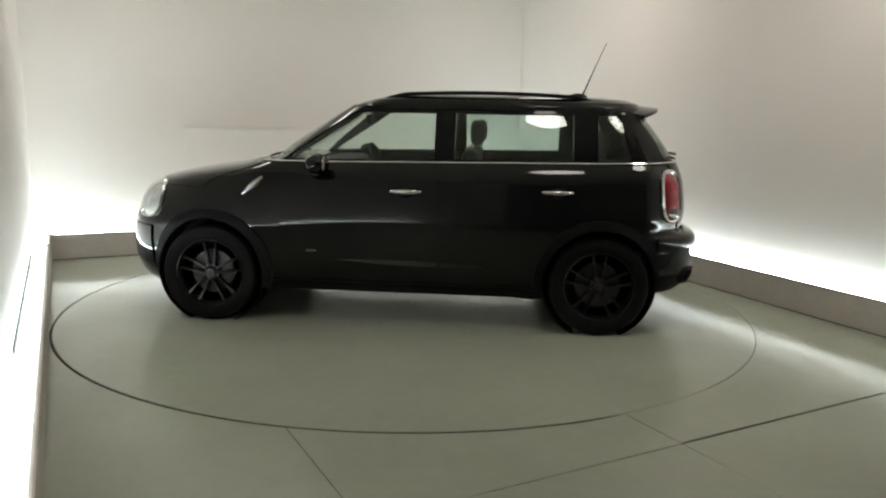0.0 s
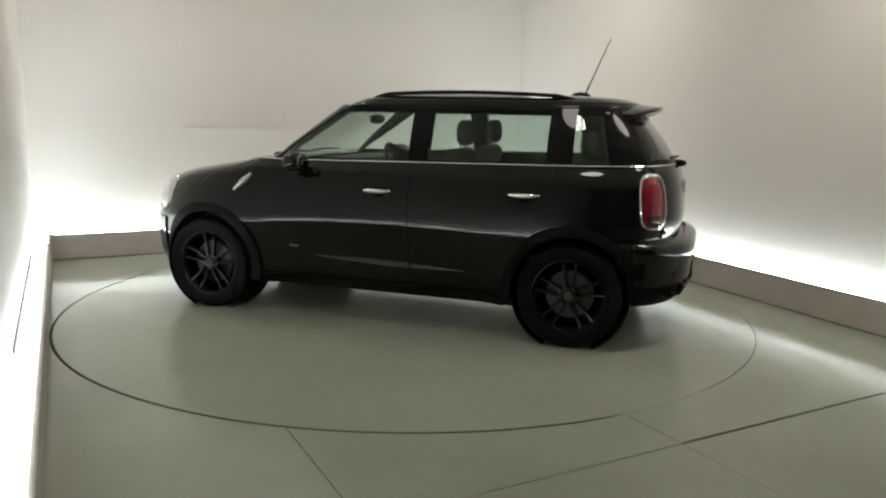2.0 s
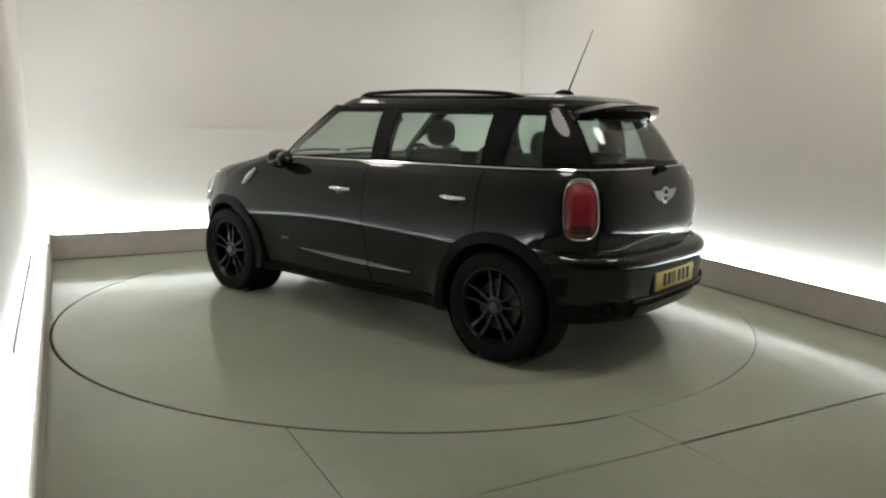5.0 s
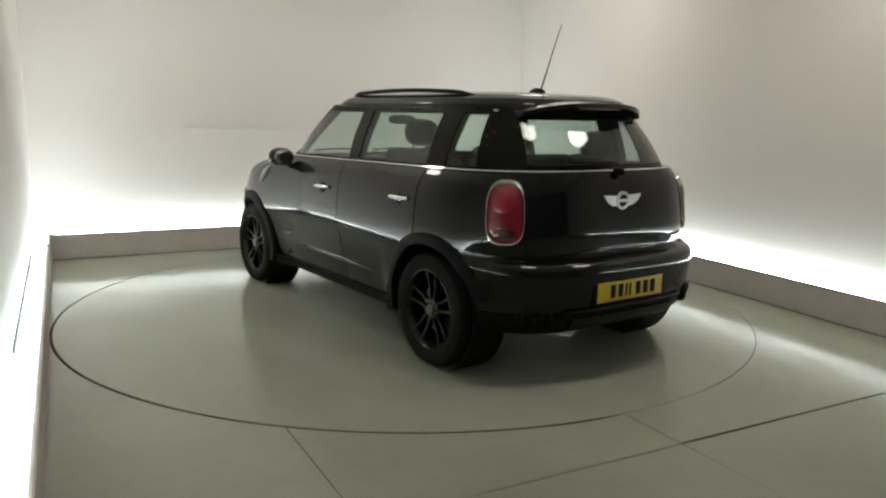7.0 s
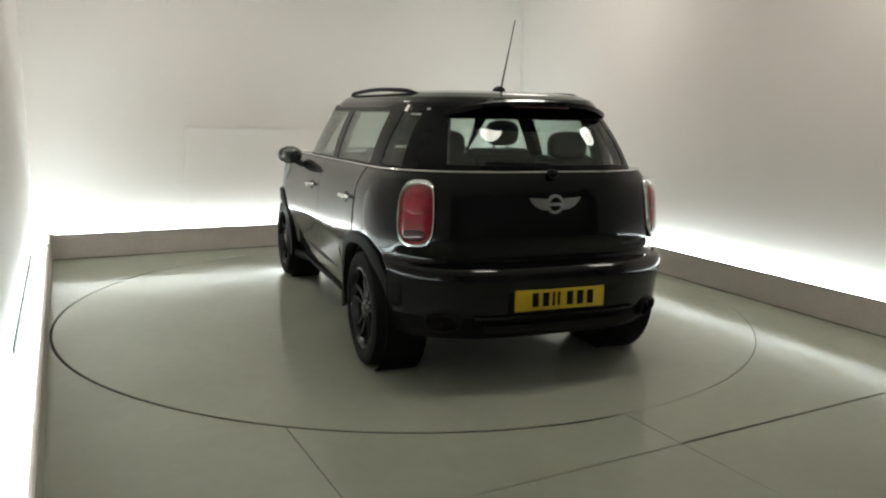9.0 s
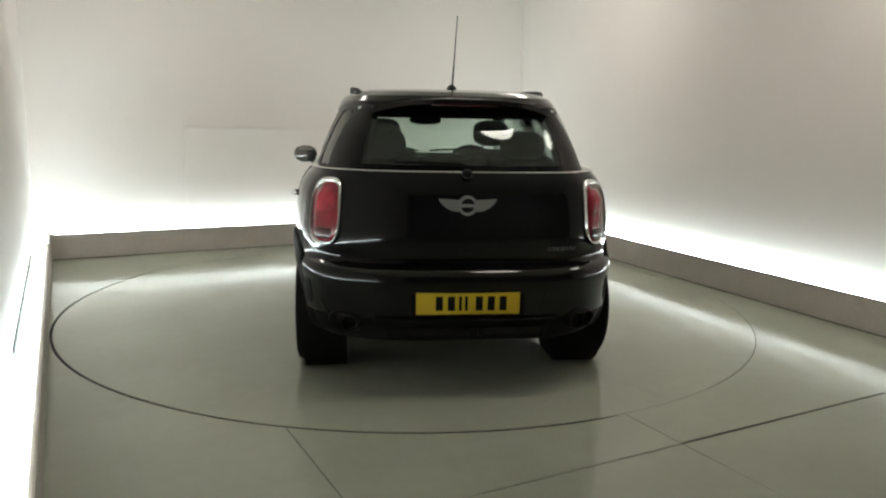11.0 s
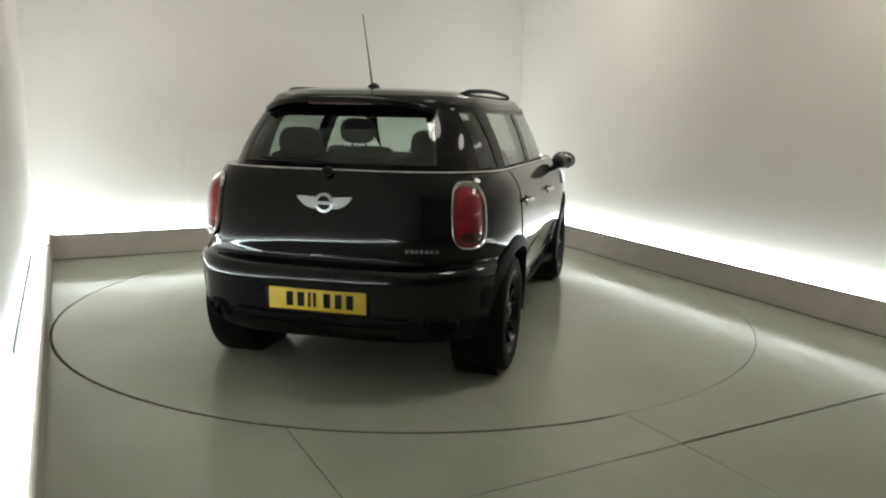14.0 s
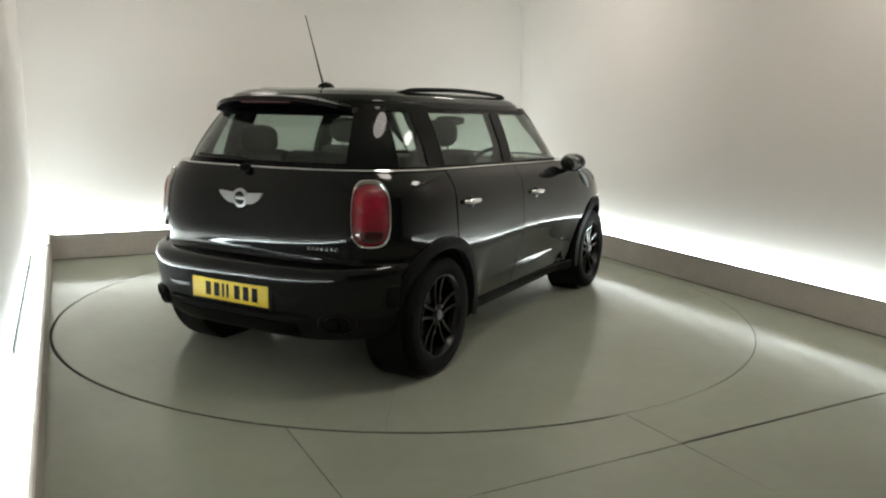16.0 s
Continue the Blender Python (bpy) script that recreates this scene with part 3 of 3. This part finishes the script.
# belt moulding all round, chrome
us = list(np.linspace(0.62, 2.0, 60)) + list(np.linspace(2.0, 3.0, 40)[1:])
us = us + [6 - u for u in reversed(us[:-1])]
g1 = [[BODY(u, z, 0.010) for u in us] for z in (1.080, 1.0835, 1.087)]
g2 = [[BODY(u, z, -0.004) for u in us] for z in (1.080, 1.0835, 1.087)]
part("belt_moulding", sheet(g1, g2), M_CHROME, car, "thin chrome belt moulding")

# bonnet
bon = sheet([[BODY(u, z, 0.004) for u in list(np.linspace(0, 0.78, 24))] for z in np.linspace(0.905, 1.07, 22)], [[BODY(u, z, -0.012) for u in list(np.linspace(0, 0.78, 24))] for z in np.linspace(0.905, 1.07, 22)])
mirrored = bmesh.ops.duplicate(bon, geom=bon.verts[:] + bon.edges[:] + bon.faces[:])
for v in mirrored["geom"]:
    if isinstance(v, bmesh.types.BMVert):
        v.co.y *= -1
bmesh.ops.remove_doubles(bon, verts=bon.verts, dist=0.0005)
bonnet = part("bonnet", bon, M_PAINT, car)

# tailgate, bumpers
both = lambda half: (lambda z: half(z), lambda z: 6 - half(z))
lo, hi = both(lambda z: BODY.tail_u(0.625, z))
gate = part("tailgate", panel(BODY, lo, hi, 0.684, 1.078, 0.006, 0.02, 40, 22), M_PAINT, car)
lo, hi = both(lambda z: BODY.u_of_x(-1.66, z))
bumper = part("rear_bumper", panel(BODY, lo, hi, 0.40, 0.652, 0.018, 0.03, 60, 34), M_PAINT, car)
lo, hi = both(lambda z: BODY.u_of_x(-1.64, z))
part("rear_valance", panel(BODY, lo, hi, 0.222, 0.395, 0.010, 0.03, 60, 8), M_TRIM, car, "black plastic rear valance")
front = sheet([[BODY(u, z, 0.012) for u in np.linspace(0, 0.55, 20)] for z in np.linspace(0.225, 0.62, 12)], [[BODY(u, z, -0.01) for u in np.linspace(0, 0.55, 20)] for z in np.linspace(0.225, 0.62, 12)])
mirrored = bmesh.ops.duplicate(front, geom=front.verts[:] + front.edges[:] + front.faces[:])
for v in mirrored["geom"]:
    if isinstance(v, bmesh.types.BMVert):
        v.co.y *= -1
bmesh.ops.remove_doubles(front, verts=front.verts, dist=0.0005)
part("front_bumper", front, M_PAINT, car)
for s in (1, -1):
    part("bumper_vent", pad(BODY, BODY.tail_u(0.79, 0.50), 0.50, 0.050, 0.062, 0.017, 0.003, 4.0, side=s), M_TRIM, bumper, "dark bumper vent")
    part("vent_frame", pad(BODY, BODY.tail_u(0.79, 0.50), 0.50, 0.056, 0.068, 0.016, 0.006, 4.0, inner=0.86, side=s, rings=6), M_TRIM, bumper)
    part("exhaust_surround", pad(BODY, BODY.tail_u(0.60, 0.36), 0.365, 0.098, 0.076, 0.010, 0.028, 2.3, inner=0.60, side=s, rings=8), M_TRIM, bumper, "gloss black exhaust surround")
    part("exhaust_recess", pad(BODY, BODY.tail_u(0.60, 0.355), 0.355, 0.066, 0.050, 0.010, 0.002, 2.6, side=s), M_TRIM, bumper)
    ex = lathe(bmesh.new(), [(0.040, 0.06), (0.043, -0.05), (0.041, -0.055), (0.036, -0.05), (0.035, 0.05)], "y", 28, close=True)
    bmesh.ops.transform(ex, verts=ex.verts, matrix=Matrix.Translation((-1.862, s * 0.575, 0.368)) @ Matrix.Rotation(radians(-90), 4, "Z"))
    part("exhaust_tip", ex, M_RIM, car, "dark metal exhaust tip")
    back = lathe(bmesh.new(), [(0.034, -0.01), (0.034, 0.01)], "y", 24)
    bmesh.ops.transform(back, verts=back.verts, matrix=Matrix.Translation((-1.842, s * 0.575, 0.368)) @ Matrix.Rotation(radians(-90), 4, "Z"))
    part("exhaust_pipe", back, M_CHARS, car)

# a lip along the foot of the painted bumper
lo, hi = both(lambda z: BODY.tail_u(0.46, z))
part("bumper_lip", panel(BODY, lo, hi, 0.392, 0.412, 0.034, 0.03, 40, 5), M_PAINT, bumper)
lo, hi = both(lambda z: BODY.tail_u(0.40, z))
part("diffuser_panel", panel(BODY, lo, hi, 0.262, 0.345, 0.022, 0.02, 40, 6), M_GLOSSTRIM, bumper, "black lower diffuser panel")

# number plate: plain dark bars in place of its characters
px = BODY(3, 0.488, 0.012).x
plate = part("number_plate", boxed(px - 0.014, px + 0.006, -0.26, 0.26, 0.4325, 0.5435, 0.003), M_PLATE, car, "yellow number plate with dark bars")
for y in (0.145, 0.085, 0.04, 0.01, -0.055, -0.115, -0.175):
    wide = 0.014 if y in (0.04, 0.01) else 0.036
    part("bar", boxed(px - 0.0165, px - 0.0135, y - wide / 2, y + wide / 2, 0.4525, 0.5245), M_CHARS, plate)
part("plate_recess", boxed(px - 0.008, px + 0.01, -0.285, 0.285, 0.418, 0.558, 0.004), M_TRIM, bumper)

# badge: a ring with two plain wings
bx = BODY(3, 0.965, 0.006).x
badge = lathe(bmesh.new(), [(0.050, -0.006), (0.050, 0.006), (0.036, 0.009), (0.036, -0.006)], "y", 36, close=True)
bmesh.ops.transform(badge, verts=badge.verts, matrix=Matrix.Translation((bx - 0.006, 0, 0.965)) @ Matrix.Rotation(radians(90), 4, "Z"))
emblem = part("tailgate_badge", badge, M_SILVER, gate, "silver winged badge")
core = lathe(bmesh.new(), [(0.036, -0.004), (0.034, 0.004)], "y", 32)
bmesh.ops.transform(core, verts=core.verts, matrix=Matrix.Translation((bx - 0.006, 0, 0.965)) @ Matrix.Rotation(radians(90), 4, "Z"))
part("badge_core", core, M_CHARS, gate)
part("badge_bar", boxed(bx - 0.014, bx - 0.006, -0.034, 0.034, 0.957, 0.973, 0.001), M_SILVER, gate)
for s in (1, -1):
    wing = bmesh.new()
    outline = [(0.046, 0.024), (0.148, 0.030), (0.135, 0.008), (0.112, -0.014), (0.080, -0.030), (0.046, -0.034)]
    a = [wing.verts.new((bx - 0.009, s * y, 0.968 + z)) for y, z in outline]
    b = [wing.verts.new((bx + 0.003, s * y, 0.968 + z)) for y, z in outline]
    wing.faces.new(a)
    wing.faces.new(b)
    for i in range(6):
        wing.faces.new((a[i], a[(i + 1) % 6], b[(i + 1) % 6], b[i]))
    part("badge_wing", wing, M_SILVER, gate)
for i in range(7):
    y = -0.43 - 0.0235 * i
    q = BODY(BODY.tail_u(y, 0.742), 0.742, 0.006).x
    part("lettering_bar", boxed(q - 0.004, q + 0.006, y - 0.009, y + 0.009, 0.733, 0.751, 0.002), M_CAP, gate, "small silver lettering bar")

# ---- cabin: glass, pillars, roof ----
CU = lambda fx: (lambda z: CABIN.u_of_x(fx(z), z))
a_edge = lambda z: CABIN.at(z)[1] - 0.16
d_edge = lambda z: -1.49 + 0.22 * (z - 1.09)
ZL, ZH = 1.092, 1.452
for s in (1, -1):
    part("front_window", panel(CABIN, CU(a_edge), CU(lambda z: -0.20), ZL, ZH, -0.004, 0.004, 14, 8, s), M_GLASS, car, "clear side window")
    part("rear_window", panel(CABIN, CU(lambda z: -0.335 - 0.0 * z), CU(lambda z: -1.105), ZL, ZH, -0.004, 0.004, 14, 8, s), M_REARGLASS, car, "tinted side window")
    part("quarter_window", panel(CABIN, CU(lambda z: -1.265), CU(d_edge), ZL, ZH, -0.004, 0.004, 12, 8, s), M_REARGLASS, car, "tinted quarter window")
    for x0, x1 in ((-0.20, -0.335), (-1.105, -1.265)):
        part("pillar", panel(CABIN, CU(lambda z: x0), CU(lambda z: x1), ZL - 0.006, ZH + 0.01, 0.0, 0.05, 6, 8, s), M_GLOSSTRIM, car, "gloss black door pillar")
    part("front_pillar", panel(CABIN, lambda z: CABIN.nose_u(0.80 * CABIN.at(z)[0], z) + 0.06, CU(a_edge), ZL - 0.02, ZH + 0.01, 0.003, 0.05, 8, 8, s), M_PAINT, car)
    part("tail_pillar", panel(CABIN, CU(d_edge), lambda z: CABIN.tail_u(CABIN.at(z)[0] * 0.69, z), ZL - 0.006, ZH + 0.01, 0.0, 0.05, 10, 8, s), M_GLOSSTRIM, car, "gloss black wrap-round pillar")
    # window seals
    for e0, e1 in ((a_edge, lambda z: -0.20), (lambda z: -0.335, lambda z: -1.105), (lambda z: -1.265, d_edge)):
        part("window_seal", panel(CABIN, CU(e0), CU(e1), ZL - 0.006, ZL + 0.012, 0.001, 0.02, 14, 3, s), M_TRIM, car)
        part("window_seal", panel(CABIN, CU(e0), CU(e1), ZH - 0.03, ZH + 0.008, 0.001, 0.02, 14, 3, s), M_GLOSSTRIM, car)
    # roof rail
    rail = bmesh.new()
    pts = []
    for i in range(33):
        q = i / 32
        x = 0.16 - 1.42 * q
        lift = 0.026 * min(1, math.sin(math.pi * q) * 3.2)
        zr = 1.515
        y = ROOF(ROOF.u_of_x(x, zr), zr).y - 0.030
        pts.append((x, s * y, 1.508 + lift + 0.022 * math.sin(math.pi * q)))
    tube(rail, pts, 0.0125, 10)
    part("roof_rail", rail, M_TRIM, car, "black roof rail")
half = lambda z: CABIN.nose_u(0.80 * CABIN.at(z)[0], z) + 0.06
grid = [[CABIN(u, z, -0.004) if u >= 0 else Vector((CABIN(-u, z, -0.004).x, -CABIN(-u, z, -0.004).y, z)) for u in np.linspace(-half(z), half(z), 25)] for z in np.linspace(ZL - 0.02, ZH, 10)]
part("windscreen", sheet(grid, [[p + Vector((-0.005, 0, 0)) for p in row] for row in grid]), M_GLASS, car, "clear windscreen")
lo, hi = both(lambda z: CABIN.tail_u(CABIN.at(z)[0] * 0.69, z))
rear_glass = part("rear_screen", panel(CABIN, lo, hi, ZL, ZH, -0.002, 0.004, 25, 8), M_REARGLASS, car, "tinted rear screen")
part("screen_mask", panel(CABIN, lo, hi, 1.395, ZH + 0.004, 0.001, 0.02, 25, 4), M_GLOSSTRIM, car)
part("screen_seal", panel(CABIN, lo, hi, ZL - 0.004, ZL + 0.03, 0.001, 0.02, 25, 3), M_GLOSSTRIM, car)
part("roof", loft(ROOF), M_PAINT, car)
# rear spoiler
rows_top, rows_low = [], []
for i in range(31):
    y = -0.475 + 0.95 * i / 30
    k = abs(y) / 0.475
    tip = -1.735 + 0.15 * k ** 3
    zt = 1.488 - 0.055 * k ** 3
    lead = -1.38
    rows_top.append([Vector((lead + (tip - lead) * q, y, (zt + 0.042 * (1 - q) ** 1.2 - 0.012 * k ** 2 * (1 - q)))) for q in np.linspace(0, 1, 9)])
    rows_low.append([Vector((lead + (tip - lead) * q, y, zt - 0.024 - 0.03 * (1 - q))) for q in np.linspace(0, 1, 9)])
part("roof_spoiler", sheet(rows_top, rows_low), M_PAINT, car)
part("brake_light", boxed(-1.712, -1.67, -0.17, 0.17, 1.452, 1.468, 0.003), M_DARKRED, car)
# aerial
fin = ellipsoid(bmesh.new(), (-1.180, 0, 1.548), (0.072, 0.028, 0.034))
aerial = part("aerial_base", fin, M_TRIM, car)
part("aerial_rod", tube(bmesh.new(), [(-1.211, 0, 1.57), (-1.25, 0, 1.662), (-1.29, 0, 1.76), (-1.366, 0, 1.94)], lambda q: 0.0055 - 0.003 * q, 8), M_TRIM, aerial, "thin black aerial rod")
# rear wiper
pz = 1.115
p = CABIN(3, pz, 0.02)
wiper = part("rear_wiper", ellipsoid(bmesh.new(), (p.x - 0.022, 0, pz + 0.004), (0.05, 0.028, 0.024)), M_TRIM, car)
part("wiper_arm", tube(bmesh.new(), [CABIN(CABIN.tail_u(y, 1.115 + 0.02 * abs(y)), 1.115 + 0.02 * abs(y), 0.034) for y in np.linspace(0.02, 0.36, 10)], 0.009, 8), M_TRIM, wiper)
# front wipers and grille
for s, y0 in ((1, 0.45), (-1, -0.1)):
    part("front_wiper", tube(bmesh.new(), [(0.985 - 0.10 * q * 0.3, y0 - 0.5 * q * 0.9, 1.10 + 0.012 * math.sin(3 * q)) for q in np.linspace(0, 1, 8)], 0.008, 8), M_TRIM, car)
part("grille", panel(BODY, lambda z: -0.0 + 0.0001, lambda z: 0.34, 0.66, 0.83, 0.006, 0.02, 12, 5), M_CHROME, car, "chrome grille")


# ---- wheels ----
def wheel(x, s):
    """Twin-spoke alloy wheel with its tyre; the axle lies along y."""
    bm = lathe(bmesh.new(), [(0.205, -0.10), (0.222, -0.105), (0.225, -0.095), (0.212, -0.06), (0.212, 0.07), (0.226, 0.10), (0.230, 0.107), (0.222, 0.110), (0.206, 0.085), (0.200, 0.06), (0.200, -0.06)], "y", 64, close=True)
    hub = part("wheel", bm, M_RIM, car, "dark anthracite twin-spoke alloy wheel", 30)
    hub.matrix_parent_inverse = Matrix.Identity(4)
    hub.matrix_basis = Matrix.Translation((x, s * TRACK, TYRE)) @ Matrix.Rotation(0 if s > 0 else math.pi, 4, "Z")
    tyre = lathe(bmesh.new(), [(0.224, -0.098), (0.245, -0.112), (0.285, -0.116), (0.310, -0.108), (0.321, -0.090), (0.325, -0.060), (0.325, -0.022), (0.319, -0.020), (0.319, -0.012), (0.325, -0.010), (0.325, 0.010), (0.319, 0.012), (0.319, 0.020), (0.325, 0.022), (0.325, 0.060), (0.321, 0.090), (0.310, 0.108), (0.285, 0.116), (0.245, 0.112), (0.226, 0.100), (0.215, 0.06), (0.215, -0.06)], "y", 72, close=True)
    part("tyre", tyre, M_TYRE, hub, "black rubber tyre", 40)
    for k in range(5):
        a = radians(90 + 72 * k)
        for side in (-1, 1):
            sp = bmesh.new()
            secs = []
            for q in np.linspace(0, 1, 7):
                r = 0.035 + 0.170 * q
                off = side * (0.017 + 0.024 * q)
                wd = 0.0105 - 0.001 * q
                yo = 0.085 - 0.018 * math.sin(math.pi * q * 0.5) + 0.024 * q ** 2
                secs.append([(r, off - wd, yo - 0.028), (r, off - wd * 0.8, yo), (r, off + wd * 0.8, yo), (r, off + wd, yo - 0.028)])
            rings = [[sp.verts.new((rr * math.cos(a) - oo * math.sin(a), yy, rr * math.sin(a) + oo * math.cos(a))) for rr, oo, yy in sec] for sec in secs]
            for ra, rb in zip(rings, rings[1:]):
                for i in range(4):
                    sp.faces.new((ra[i], ra[(i + 1) % 4], rb[(i + 1) % 4], rb[i]))
            sp.faces.new(rings[0])
            sp.faces.new(rings[-1])
            part("spoke", sp, M_RIM, hub, angle=25)
    part("hub_centre", lathe(bmesh.new(), [(0.062, 0.045), (0.058, 0.078), (0.040, 0.090), (0.034, 0.088)], "y", 36), M_RIM, hub)
    part("centre_cap", lathe(bmesh.new(), [(0.026, 0.085), (0.025, 0.094), (0.018, 0.096)], "y", 28), M_CAP, hub, "dull silver centre cap")
    for k in range(5):
        b = lathe(bmesh.new(), [(0.008, 0.07), (0.008, 0.088), (0.006, 0.09)], "y", 10)
        bmesh.ops.translate(b, verts=b.verts, vec=(0.050 * math.cos(radians(54 + 72 * k)), 0, 0.050 * math.sin(radians(54 + 72 * k))))
        part("wheel_bolt", b, M_DISCBRAKE, hub)
    part("brake_disc", lathe(bmesh.new(), [(0.06, 0.005), (0.06, 0.03), (0.145, 0.03), (0.148, 0.027), (0.148, 0.008), (0.145, 0.005)], "y", 48, close=True), M_DISCBRAKE, hub, "steel brake disc")


for x in (AXLE, -AXLE):
    for s in (1, -1):
        wheel(x, s)

# ---- inside the car ----
part("cabin_floor", boxed(-1.59, 0.71, -0.69, 0.69, 0.50, 0.53, 0.005), M_DASH, car)


def seat(x, y, w, name):
    back = bmesh.new()
    m = Matrix.Translation((x, y, 0.62)) @ Matrix.Rotation(radians(-14), 4, "Y")
    box(back, -0.06, 0.06, -w, w, 0.0, 0.58, 0.05, m)
    st = part(name, back, M_CLOTH, car, "charcoal seat")
    part("cushion", boxed(x - 0.02, x + 0.48, y - w, y + w, 0.53, 0.68, 0.05), M_CLOTH, st)
    return st, m


for y in (0.37, -0.37):
    st, m = seat(-0.30, y, 0.24, "front_seat")
    part("headrest", ellipsoid(bmesh.new(), m @ Vector((0.0, 0, 0.69)), (0.05, 0.125, 0.088), power=0.75), M_CLOTH, st, "charcoal headrest")
    for dy in (-0.05, 0.05):
        part("headrest_post", tube(bmesh.new(), [m @ Vector((0, dy, 0.54)), m @ Vector((0, dy, 0.64))], 0.007, 8), M_CHROME, st)
for y in (0.40, 0.0, -0.40):
    st, m = seat(-1.16, y, 0.20, "rear_seat")
    if y:
        part("headrest", ellipsoid(bmesh.new(), m @ Vector((0.0, 0, 0.64)), (0.05, 0.13, 0.085), power=0.7), M_CLOTH, st, "charcoal headrest")
dash = bmesh.new()
box(dash, 0.48, 0.98, -0.72, 0.72, 0.70, 1.075, 0.05)
part("dashboard", dash, M_DASH, car, "dark grey dashboard")
wheel_bm = bmesh.new()
m = Matrix.Translation((0.33, -0.37, 1.00)) @ Matrix.Rotation(radians(-62), 4, "Y")
ring = [m @ Vector((0.185 * math.cos(a), 0.185 * math.sin(a), 0)) for a in np.linspace(0, 2 * math.pi, 33)]
tube(wheel_bm, ring, 0.016, 8)
tube(wheel_bm, [m @ Vector((-0.17, 0, 0)), m @ Vector((0.17, 0, 0))], 0.02, 8)
part("steering_wheel", wheel_bm, M_TRIM, car)
part("cabin_mirror", ellipsoid(bmesh.new(), (0.36, 0, 1.365), (0.025, 0.125, 0.036), power=0.8), M_TRIM, car)
part("headliner", boxed(-1.45, 0.30, -0.54, 0.54, 1.432, 1.444, 0.004), M_LINING, car, "pale headliner")


# ---- movement: the turntable carries the car round ----
def motions():
    rows_disc, rows_car = [], []
    for i in range(17):
        t = float(i)
        spin = Matrix.Rotation(radians(173.09 - 7.133 * t), 4, "Z")
        rows_disc.append((t, spin))
        rows_car.append((t, spin @ Matrix.Translation((-0.0175, -0.122, 0.0))))
    walk(turntable, rows_disc)
    walk(car, rows_car)


motions()
